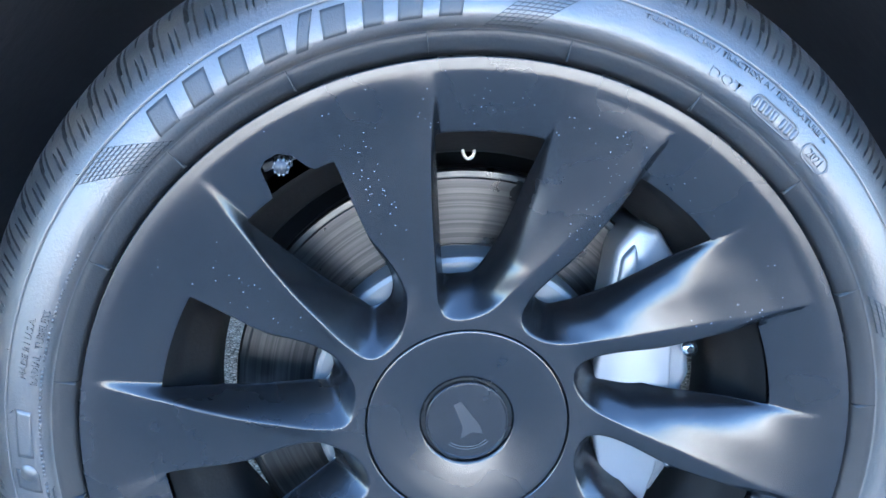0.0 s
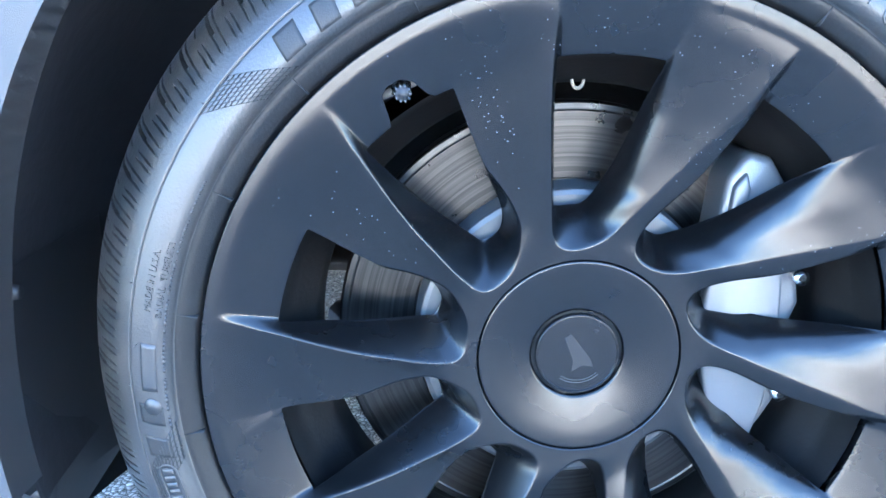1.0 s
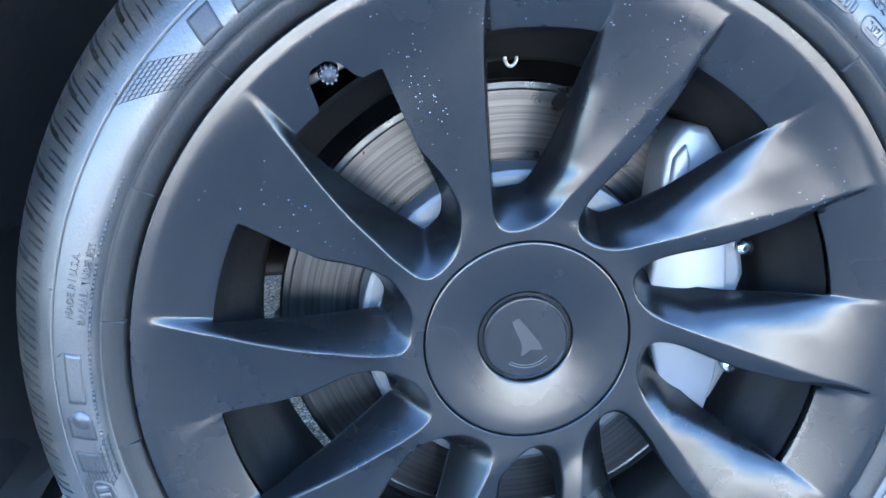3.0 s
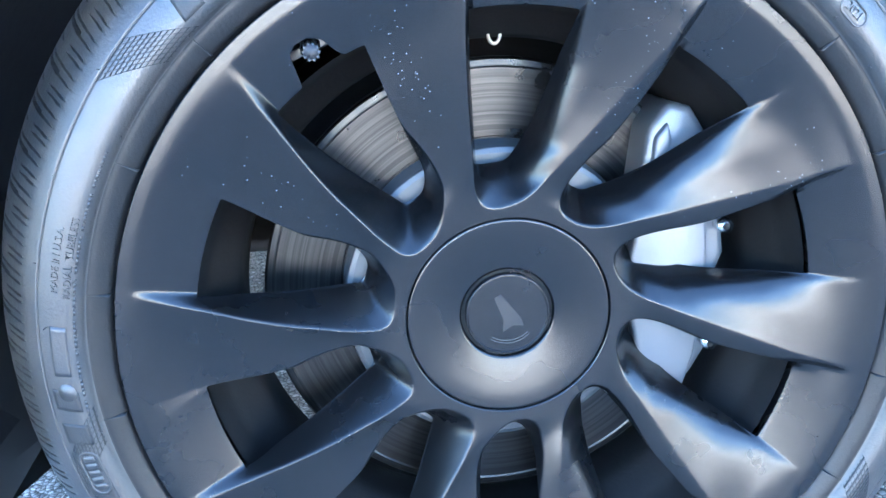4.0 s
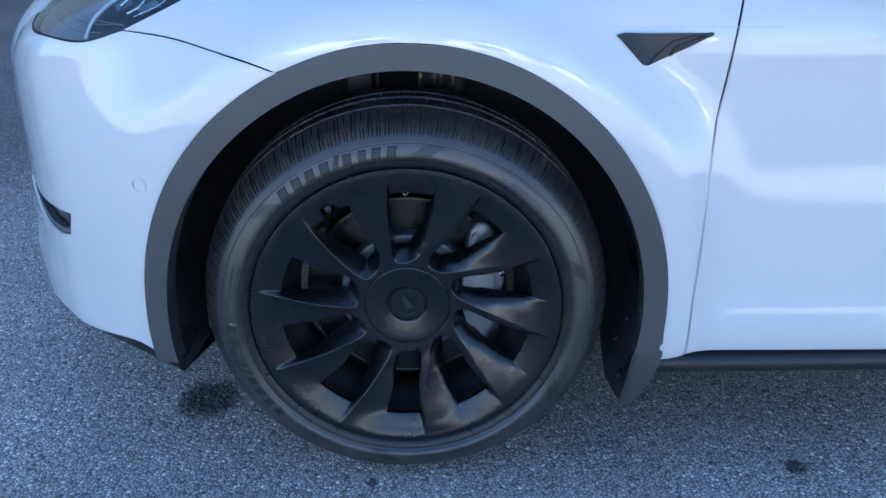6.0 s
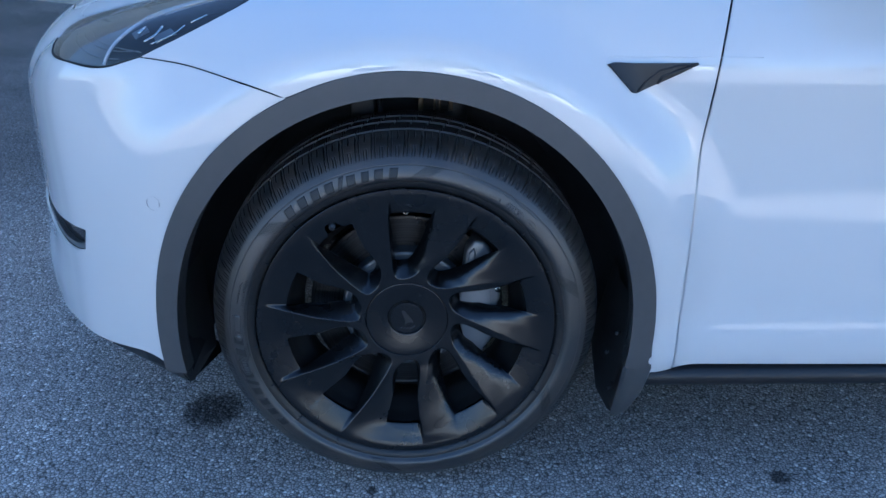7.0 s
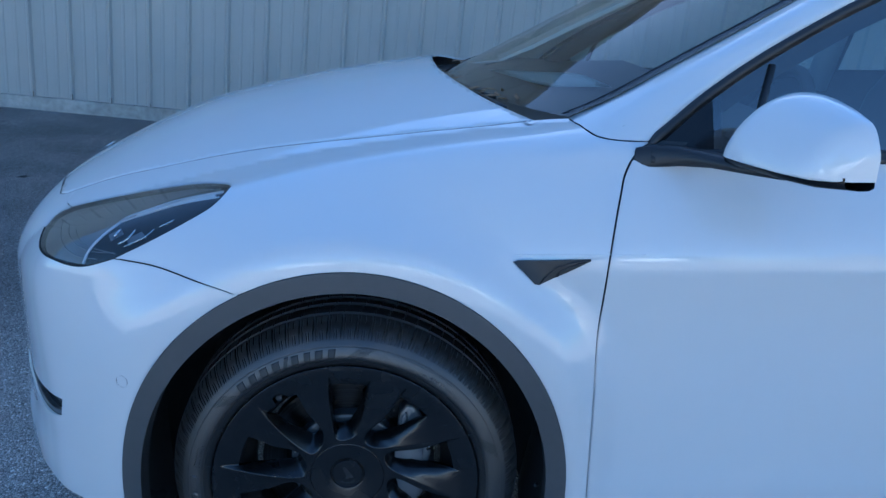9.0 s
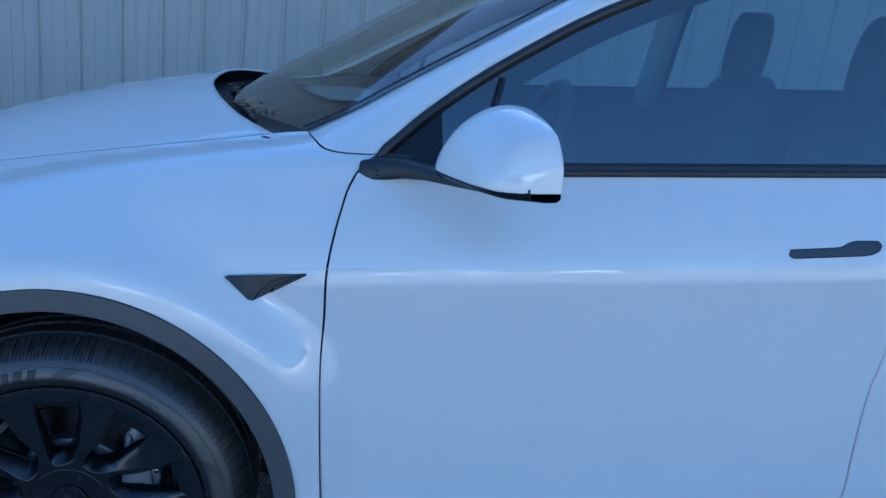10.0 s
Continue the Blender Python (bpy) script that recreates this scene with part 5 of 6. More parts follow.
def tree(x, y, h, seed):
    random.seed(seed)
    t = thing("tree", (x, y, 0), "assumed leafy green tree in the sun across the lot, for reflections", "tree", group="trees across the lot")
    tr = bmesh.new()
    tube([(0, 0, 0), (0.05, 0.03, h * 0.25), (-0.05, 0.0, h * 0.5), (0, 0, h * 0.75)], 0.16, 8, tr)
    for k in range(6):
        a = k * 1.05 + seed
        tube([(0, 0, h * (0.35 + 0.05 * k)), (math.cos(a) * h * 0.13, math.sin(a) * h * 0.13, h * (0.45 + 0.06 * k)), (math.cos(a) * h * 0.24, math.sin(a) * h * 0.24, h * (0.55 + 0.05 * k))], 0.05, 6, tr)
    part("trunk", tr, BARK, t)
    V, F = [], []
    for k in range(900):
        a, b, c = random.gauss(0, 1), random.gauss(0, 1), random.gauss(0, 1)
        n = math.sqrt(a * a + b * b + c * c)
        lump = 1 + 0.3 * math.sin(3 * a + seed) * math.cos(2 * b)
        rr = random.uniform(0.45, 1.0) ** 0.5 * lump
        p = Vector((a / n * h * 0.27 * rr, b / n * h * 0.27 * rr, h * 0.66 + c / n * h * 0.31 * rr))
        u = Vector((random.uniform(-1, 1), random.uniform(-1, 1), random.uniform(-1, 1))).normalized() * random.uniform(0.12, 0.28)
        w = u.orthogonal().normalized() * u.length * 0.6
        i = len(V)
        V += [p - u, p + w, p + u, p - w]
        F += [(i, i + 1, i + 2), (i, i + 2, i + 3)]
    me = bpy.data.meshes.new("crown")
    me.from_pydata([tuple(v) for v in V], [], F)
    link("crown", me, FOLIAGE, t, smooth=False)
    return t


for k, (x, y, h) in enumerate(((-24, -31, 8.5), (-11, -32, 7.0), (1.5, -31, 9.0), (9, -32, 6.5), (21, -31, 8.0), (34, -32, 9.5), (-36, -32, 7.5),
                               (-48, -41, 8.0), (-41, -43, 6.5), (-30, -41, 9.0), (-17, -40, 6.0), (-5, -42, 8.0), (5, -41, 7.0), (15.5, -40, 6.5), (27, -42, 8.5), (41, -41, 7.0), (50, -42, 9.0))):
    tree(x, y, h, k + 1)
# ---- the front wheel ----
# All blades: the angle of the tip, and to which side of its crease the blade spreads (+1: against the clock).
BLADES = [(97.3, 1), (133.3, 1), (169.3, 1), (205.3, 1), (241.3, 1), (293.3, -1), (329.3, -1), (5.3, -1), (41.3, -1), (77.3, -1)]
ARC, TIP = 0.2177, 0.2575        # outer edge of the windows, radius at which the creases run out
# angles from the tip, by radius: ridge, window edge beside the ridge, window edge on the far side, shoulder above that edge
RIDGE_A = curve1([(0.0757, 11.6), (0.0934, 11.2), (0.118, 9.4), (0.129, 8.2), (0.157, 6.0), (0.182, 3.9), (0.206, 2.1), (0.230, 0.9), (TIP, 0.0), (0.2645, 0.0)])
HOLE_A = curve1([(0.100, -3.0), (0.115, -2.0), (0.130, -0.8), (0.155, 0.5), (0.200, 0.8), (ARC, 0.2), (0.235, 0.05), (TIP, 0.0), (0.2645, 0.0)])
FAR_A = curve1([(0.0757, 21.0), (0.110, 20.1), (0.150, 19.2), (0.185, 18.5), (ARC, 17.8), (0.2645, 16.8)])
SHOULDER_A = lambda r: FAR_A(r) - 3.2 * smoothstep(0.170, 0.118, r) + 7.0 * smoothstep(0.114, 0.080, r)
# the blades that spread the other way are scooped out as far as a ridge near their far edge
RIDGE_B = curve1([(0.0757, -11.5), (0.088, -5.0), (0.100, 0.0), (0.118, 4.7), (0.150, 9.7), (0.190, 13.4), (0.230, 15.6), (0.2645, 16.8)])
HOLE_B = curve1([(0.090, -17.5), (0.105, -12.6), (0.118, -8.4), (0.138, -4.8), (0.165, -2.6), (0.195, -1.4), (ARC, -0.9), (0.240, -0.3), (TIP, 0.0), (0.2645, 0.0)])
FAR_B = curve1([(0.0757, 10.6), (0.110, 12.6), (0.145, 15.4), (0.180, 16.6), (ARC, 16.9), (0.2645, 16.8)])
SHOULDER_B = lambda r: FAR_B(r) - 1.7 * smoothstep(0.165, 0.105, r)
# one blade has an inner wall that drops almost straight
RIDGE_S = curve1([(0.0757, 7.6), (0.0884, 6.9), (0.120, 4.7), (0.170, 2.4), (0.220, 0.8), (TIP, 0.0), (0.2645, 0.0)])
HOLE_S = curve1([(0.0757, 3.8), (0.113, 2.7), (0.170, 1.0), (0.220, 0.1), (TIP, 0.0), (0.2645, 0.0)])
# depths
Y_CREASE = curve1([(0.0757, 0.0348), (0.085, 0.0335), (0.099, 0.031), (0.118, 0.0262), (0.1565, 0.0192), (0.1925, 0.012), (0.228, 0.0055), (TIP, 0.0), (0.2645, 0.0)])
Y_TRAIL = curve1([(0.0757, 0.0350), (0.099, 0.034), (0.119, 0.0335), (0.14, 0.031), (0.179, 0.0255), (ARC, 0.0185), (0.238, 0.0085), (TIP, 0.0), (0.2645, 0.0)])
Y_FLOOR = curve1([(0.0757, 0.070), (0.100, 0.066), (0.1165, 0.062), (0.154, 0.050), (0.1946, 0.036), (ARC, 0.0195)])
SLOPE = curve1([(0.0757, 0.34), (0.12, 0.30), (0.16, 0.22), (0.19, 0.14), (ARC, 0.07), (0.240, 0.015), (TIP, 0.0), (0.2645, 0.0)])       # how the faces beside the far ridges lean
COLS, ROWS = 1440, 190


def y_ring(r):
    return 0.019 * (np.maximum(TIP - r, 0) / (TIP - ARC)) ** 1.25


def arc_r(deg, valve):
    """Outer edge of a window; one window has a pocket round the valve."""
    if not valve:
        return np.full_like(deg, ARC)
    return np.interp(deg, (114.0, 118.6, 119.4, 120.4, 122.0, 124.2, 125.6, 126.6, 127.6), (ARC, ARC + 0.001, 0.2225, 0.2345, 0.2400, 0.2405, 0.2375, 0.2270, ARC))


def pol(r, deg, y):
    a = radians(deg)
    return (r * math.cos(a), y, r * math.sin(a))


def blade_lines(tip, s):
    """Ridge, window edge at the ridge, far window edge, far shoulder, as offsets from the tip along the blade."""
    if s < 0:
        return RIDGE_B, HOLE_B, FAR_B, SHOULDER_B
    return (RIDGE_S, HOLE_S, FAR_A, SHOULDER_A) if tip == 97.3 else (RIDGE_A, HOLE_A, FAR_A, SHOULDER_A)


def face_field(cols, rows):
    """Depth of the wheel's face, and distance from the nearest window (below nought inside it), over radius and angle."""
    r = np.linspace(0.0757, WR, rows)[:, None] + np.zeros((1, cols))
    th = np.arange(cols)[None, :] * (360 / cols) + np.zeros((rows, 1))
    hole = np.full((rows, cols), 0.05)
    arc = r * math.pi / 180
    top_c, top_t = Y_CREASE(r), Y_TRAIL(r)
    ridge_b = np.minimum(top_c + 0.0012 - 0.0020 * smoothstep(0.18, 0.225, r) * smoothstep(TIP, 0.235, r), top_t)
    # round the hub all blades run together into one web
    web, apart = (top_c + top_t) / 2, smoothstep(0.084, 0.108, r)
    top_c, top_t, ridge_b = lerp(web, top_c, apart), lerp(web, top_t, apart), lerp(web, ridge_b, apart)
    far_b = lerp(ridge_b + 0.0035 * apart, top_t, smoothstep(0.195, 0.245, r))
    H = web.copy()
    # flat faces of the blades
    for tip, s in BLADES:
        f_ridge, _, f_far, f_sh = blade_lines(tip, s)
        d = ((th - tip + 180) % 360 - 180) * s
        a, b = f_ridge(r), f_sh(r)
        a = np.minimum(a, b - 2.0)
        on = (d > a - 2.5) & (d < b + 2.5)
        f = np.clip((d - a) / (b - a), 0, 1)
        if s > 0:
            y = lerp(top_c, top_t, f) + 0.0016 * np.sin(math.pi * f) * smoothstep(0.10, 0.15, r) * smoothstep(WR, 0.22, r)
        else:
            y = lerp(ridge_b, far_b, f * f)
        H = np.where(on, y, H)
    # windows with their scoops
    for k in range(10):
        (tx, sx), (ty, sy) = BLADES[(k + 1) % 10], BLADES[k]
        if tx < ty:
            tx += 360
        mid = (tx + ty) / 2 + (8.5 * (sx + sy) / 2)
        rel = (th - mid + 180) % 360 - 180 + mid        # angle, unwound about this window
        side = []
        for tip, s, out in ((tx, sx, 1), (ty, sy, -1)):
            f_ridge, f_hole, f_far, f_sh = blade_lines(tip % 360 if tip % 360 > 1e-6 else tip, s)
            crease = s == out
            e_r, e_h = (f_ridge(r), f_hole(r)) if crease else (f_sh(r), f_far(r))
            # below nought towards the window
            dr, dh = (rel - (tip + s * e_r)) * out * arc, (rel - (tip + s * e_h)) * out * arc
            top = (top_c if s > 0 else ridge_b) if crease else (top_t if s > 0 else far_b)
            side.append((dr, dh, top, crease, s))
        (r1, h1, t1, c1, s1), (r2, h2, t2, c2, s2) = side
        near = (rel > ty - 40) & (rel < tx + 40)
        rim = smax(smax(r1, r2, 0.010), 0.0832 - r, 0.016)
        d_ridge = np.maximum(-rim, 0)
        r_in = {(True, True): 0.1092, (False, False): 0.100}.get((c1, c2), 0.1060 if (s1 if c1 else s2) > 0 else 0.1015)
        # each corner of the opening by the hub has its own rounding
        w1 = np.clip(h2 / (h1 + h2 - 1e-6), 0, 1)
        big = lerp(0.006 if c2 else 0.024, 0.006 if c1 else 0.024, w1)
        hub_end = r_in - r
        sd = smax(smax(h1, h2, 0.004), hub_end, np.maximum(big, 0.006))
        sd_all = smax(sd, r - arc_r(rel, ty == 97.3), 0.0016)
        d_hole = np.maximum(np.where(r > ARC, np.where(c1, h1, -1) if not c2 else (np.maximum(h1, h2) if c1 else h2), sd), 0)
        w = d_ridge + d_hole
        u = d_ridge / (w + 1e-5)
        q1, q2 = np.maximum(-r1, 1e-5), np.maximum(-r2, 1e-5)
        top = (t1 * q2 + t2 * q1) / (q1 + q2)
        floor = np.where(r > ARC, y_ring(r), Y_FLOOR(r))
        # how the scoop falls: evenly on the sharp blades, rolling over slowly on the others
        slow1, slow2 = float(c1 and s1 < 0), float(c2 and s2 < 0)
        slow = (slow1 * q2 + slow2 * q1) / (q1 + q2)
        slow = smoothstep(0.2, 0.8, slow) * smoothstep(0.092, 0.125, r)
        deep = np.maximum(floor - top, 0)
        slope = np.minimum(SLOPE(r) * d_ridge, deep * u)
        sharp = 0.80 * u + 0.20 * u * u
        roll = slope / (deep + 1e-6) + (1 - np.minimum(SLOPE(r) * w / (deep + 1e-6), 1)) * u**(lerp(2.4, 11.0, smoothstep(0.125, 0.185, r)) + 22.0 * smoothstep(0.180, 0.222, r))
        fall = lerp(sharp, np.clip(roll, 0, 1), slow)
        y = top + np.maximum(floor - top, 0) * fall * smoothstep(0.0003, 0.007, w)
        inside = near & (rim < 0)
        H = np.where(inside, y, H)
        hole = np.where(near & (sd_all < 0.02), np.minimum(hole, sd_all), hole)
    # round every edge a little
    dr = (WR - 0.0757) / (rows - 1)
    ker = np.exp(-0.5 * (np.arange(-6, 7) * dr / 0.0008) ** 2)
    ker /= ker.sum()
    pad = np.vstack([H[:1]] * 6 + [H] + [H[-1:]] * 6)
    H = sum(ker[i] * pad[i:i + rows] for i in range(13))
    freq = np.fft.rfftfreq(cols, 2 * math.pi / cols) * 2 * math.pi
    H = np.fft.irfft(np.fft.rfft(H, axis=1) * np.exp(-0.5 * (freq[None, :] * 0.0008 / r[:, :1]) ** 2), cols, axis=1)
    return H, hole


def sample(field, i, j):
    """A field at fractional rows and columns; the columns run round."""
    i = np.clip(i, 0, field.shape[0] - 1.0001)
    i0, j0 = np.floor(i).astype(int), np.floor(j).astype(int)
    fi, fj = i - i0, j - j0
    c = field.shape[1]
    a, b = field[i0, j0 % c] * (1 - fj) + field[i0, (j0 + 1) % c] * fj, field[i0 + 1, j0 % c] * (1 - fj) + field[i0 + 1, (j0 + 1) % c] * fj
    return a * (1 - fi) + b * fi


FACE, WINDOW = face_field(COLS, ROWS)


def face_y(r, deg):
    return float(sample(FACE, np.array([(r - 0.0757) / (WR - 0.0757) * (ROWS - 1)]), np.array([deg % 360 * COLS / 360]))[0])


def wheel_mesh(step=1):
    """The face as one sheet with its windows cut out and their edges turned in."""
    H, hole = FACE[:, ::step], WINDOW[:, ::step]
    rows, cols = H.shape
    dr, da = (WR - 0.0757) / (rows - 1), 2 * math.pi / cols
    I, J = np.meshgrid(np.arange(rows, dtype=float), np.arange(cols, dtype=float), indexing="ij")
    out = hole >= 0
    around = np.zeros_like(out)
    pad = np.vstack([out[:1], out, out[-1:]])
    for di in (0, 1, 2):
        for dj in (-1, 0, 1):
            around |= np.roll(pad[di:di + rows], dj, 1)
    edge = ~out & around
    # points just inside a window move out to its edge
    i, j = I[edge].copy(), J[edge].copy()
    for _ in range(5):
        r = 0.0757 + i * dr
        s = sample(hole, i, j)
        gi = (sample(hole, i + 0.5, j) - sample(hole, i - 0.5, j)) / dr
        gj = (sample(hole, i, j + 0.5) - sample(hole, i, j - 0.5)) / (r * da)
        g = gi * gi + gj * gj + 1e-6
        i = np.clip(i - np.clip(s * gi / g / dr, -1, 1) * 0.9, 0, rows - 1)
        j = j - np.clip(s * gj / g / (r * da), -2, 2) * 0.9
    I[edge], J[edge] = i, j
    R, A = 0.0757 + I * dr, J * da
    Y = sample(H, I, J)
    Hr = np.gradient(H, dr, axis=0)
    Ha = (np.roll(H, -1, 1) - np.roll(H, 1, 1)) / (2 * da) / (0.0757 + np.arange(rows) * dr)[:, None]
    gr, ga = sample(Hr, I, J), sample(Ha, I, J)
    N = np.stack([gr * np.cos(A) - ga * np.sin(A), -np.ones_like(A), gr * np.sin(A) + ga * np.cos(A)], -1).reshape(-1, 3)
    N /= np.linalg.norm(N, axis=1, keepdims=True)
    P = np.stack([R * np.cos(A), Y, R * np.sin(A)], -1).reshape(-1, 3)
    ok = (out | edge).ravel()
    e = edge.ravel()
    idx = np.arange(rows * cols).reshape(rows, cols)
    q = np.stack([idx[:-1], np.roll(idx, -1, 1)[:-1], np.roll(idx, -1, 1)[1:], idx[1:]], -1).reshape(-1, 4)
    q = q[ok[q].all(1) & ~e[q].all(1)]
    # walls of the windows: every open edge between two edge points is drawn back
    half = np.concatenate([q[:, [0, 1]], q[:, [1, 2]], q[:, [2, 3]], q[:, [3, 0]]])
    key = half[:, 0].astype(np.int64) * (rows * cols) + half[:, 1]
    back = half[:, 1].astype(np.int64) * (rows * cols) + half[:, 0]
    rimmed = half[~np.isin(key, back)]
    rimmed = rimmed[e[rimmed].all(1)]
    used = np.unique(rimmed)
    new_id = {int(v): len(P) + n for n, v in enumerate(used)}
    G = np.stack([sample(np.gradient(hole, dr, axis=0), I, J), sample((np.roll(hole, -1, 1) - np.roll(hole, 1, 1)) / (2 * da) / (0.0757 + np.arange(rows) * dr)[:, None], I, J)], -1).reshape(-1, 2)[used]
    G /= np.linalg.norm(G, axis=1, keepdims=True) + 1e-9
    Au = A.ravel()[used]
    W = -np.stack([G[:, 0] * np.cos(Au) - G[:, 1] * np.sin(Au), np.zeros(len(used)), G[:, 0] * np.sin(Au) + G[:, 1] * np.cos(Au)], -1)
    m = len(used)
    lip = N[used] * 0.6 + W * 0.8
    lip /= np.linalg.norm(lip, axis=1, keepdims=True)
    P = np.vstack([P, P[used] + W * 0.0002 + (0, 0.0005, 0), P[used] - W * 0.002 + (0, 0.004, 0), P[used] - W * 0.009 + (0, 0.022, 0)])
    N = np.vstack([N, lip, W, W])
    faces = q[:, ::-1].tolist()
    for a, b in rimmed.tolist():
        na, nb = new_id[a], new_id[b]
        faces += [(a, b, nb, na), (na, nb, nb + m, na + m), (na + m, nb + m, nb + 2 * m, na + 2 * m)]
    # keep only the points in use
    keep = np.zeros(len(P), bool)
    for f in faces:
        keep[list(f)] = True
    place = np.cumsum(keep) - 1
    me = bpy.data.meshes.new("alloy_wheel")
    me.from_pydata(P[keep].tolist(), [], [tuple(int(place[v]) for v in f) for f in faces])
    me.polygons.foreach_set("use_smooth", [True] * len(me.polygons))
    me.normals_split_custom_set_from_vertices([tuple(v) for v in N[keep]])
    me.materials.append(SATIN)
    return me


def tyre_carcass():
    """Sidewalls, shoulder and tread, with the shoulder's cross grooves and three long grooves cut in."""
    side = [(0.2655, 0.010), (0.2665, 0.0045), (0.270, 0.001), (0.2755, -0.0025), (0.2795, -0.0038), (0.2812, -0.0036), (0.2822, -0.0056), (0.285, -0.0092), (0.288, -0.0112), (0.2915, -0.0116),
            (0.296, -0.0107), (0.301, -0.0091), (0.306, -0.0070), (0.3085, -0.00585), (0.3096, -0.0053), (0.3098, -0.0047), (0.3102, -0.0045), (0.3104, -0.0049), (0.3115, -0.0043), (0.314, -0.0028), (0.318, -0.0002)]
    tread = [(0.3215, 0.0022), (0.325, 0.0052), (0.329, 0.0092), (0.333, 0.0140), (0.3368, 0.0188), (0.3402, 0.0238), (0.3432, 0.029), (0.3458, 0.0345), (0.348, 0.040), (0.3498, 0.046), (0.3515, 0.053),
             (0.3518, 0.0535), (0.3455, 0.054), (0.3455, 0.0625), (0.3522, 0.063), (0.353, 0.078), (0.3536, 0.094), (0.3537, 0.0945), (0.3465, 0.095), (0.3465, 0.106), (0.3540, 0.1065), (0.3542, 0.128),
             (0.3542, 0.1285), (0.347, 0.129), (0.347, 0.140), (0.3538, 0.1405), (0.353, 0.160), (0.3515, 0.178), (0.348, 0.195), (0.340, 0.212), (0.326, 0.226)]
    back = [(0.305, 0.238), (0.285, 0.238), (0.262, 0.225)]
    prof = np.array(side + tread + back)
    n, pitch = 78 * 40, 78
    k0, k1 = len(side), len(side) + len(tread)
    ang = np.arange(n) / n * 2 * np.pi
    ph = (ang * pitch / (2 * np.pi)) % 1.0
    alt = (np.floor(ang * pitch / (2 * np.pi)) % 2)
    V = np.zeros((n, len(prof), 3))
    R = np.repeat(prof[None, :, 0], n, 0).copy()
    Y = np.repeat(prof[None, :, 1], n, 0).copy()
    for j in range(len(prof)):
        r, y = prof[j]
        if k0 <= j < k1 and y < 0.053:
            lead = (y - 0.001) * 6.0       # grooves lean over towards the crown
            q, q2 = (ph + lead * 0.35) % 1.0 - 0.5, (ph + lead * 0.35 + 0.5) % 1.0 - 0.5
            # long channels between two fine slits, deepening to a notch; short closed slots between them
            c = 0.0016 * (np.abs(np.abs(q) - 0.115) < 0.026) * float(smoothstep(0.004, 0.006, y))
            c = np.maximum(c, 0.0058 * ((q > 0.03) & (q < 0.141)) * float(smoothstep(0.015, 0.024, y)))
            if 0.003 < y < 0.016:
                c = np.maximum(c, 0.0016 * (np.abs(np.abs(q2) - 0.085) < 0.026))
            if y > 0.030:
                c = np.maximum(c, 0.0036 * ((q2 > 0.0) & (q2 < 0.05)))
            R[:, j] -= c * 0.8
            Y[:, j] += c * (0.7 if y < 0.03 else 0.2)
        elif k0 <= j < k1 and r > 0.349 and y > 0.053:
            lead = (y - 0.06) * 9.0
            d = np.abs(((ph + lead) % 1.0) - 0.5)
            R[:, j] -= 0.004 * (d < 0.04)
    V[..., 0] = R * np.cos(ang)[:, None]
    V[..., 1] = Y
    V[..., 2] = R * np.sin(ang)[:, None]
    V[..., 2] = np.maximum(V[..., 2], -WZ + 0.001)
    me = bpy.data.meshes.new("carcass")
    cols = len(prof)
    f = grid_faces(n, cols, wrap=True)
    me.from_pydata(V.reshape(-1, 3).tolist(), [], [q[::-1] for q in f])
    me.materials.append(RUBBER)
    me.materials.append(TREAD)
    me.materials.append(BEAD)
    idx = [1 if k0 + 7 <= (q[0] % cols) < k1 else (2 if (q[0] % cols) < 5 else 0) for q in f]
    me.polygons.foreach_set("material_index", idx)
    me.polygons.foreach_set("use_smooth", [not k0 <= (q[0] % cols) < k1 for q in f])
    return me


SIDE_Y = curve1([(0.2822, -0.0056), (0.285, -0.0092), (0.288, -0.0112), (0.2915, -0.0116), (0.296, -0.0107), (0.301, -0.0091), (0.306, -0.0070), (0.310, -0.0050), (0.314, -0.0028), (0.318, -0.0002)])


def on_sidewall(r, deg, lift):
    return pol(r, deg, float(SIDE_Y(r)) - lift)


def bend(bm, r0, deg, lift, outward=True):
    """Lays a flat mesh (x along, y up, z out) round the sidewall at radius r0, centred on an angle."""
    for v in bm.verts:
        x, y, z = v.co
        if outward:
            r, a = r0 + y, deg - math.degrees(x / r0)
        else:
            r, a = r0 - y, deg + math.degrees(x / r0)
        v.co = on_sidewall(r, a, lift * (1 if z > 0 else -1))
    bmesh.ops.recalc_face_normals(bm, faces=bm.faces)
    return bm


def words(text, size, squeeze=1.0, weight=0.0):
    cu = bpy.data.curves.new("words", "FONT")
    cu.body, cu.size, cu.align_x, cu.align_y, cu.extrude, cu.resolution_u, cu.offset = text, size, "CENTER", "CENTER", 0.5, 2, weight
    ob = bpy.data.objects.new("words", cu)
    me = bpy.data.meshes.new_from_object(ob)
    bpy.data.objects.remove(ob)
    bm = bmesh.new()
    bm.from_mesh(me)
    bpy.data.meshes.remove(me)
    for v in bm.verts:
        v.co.x *= squeeze
    return bm


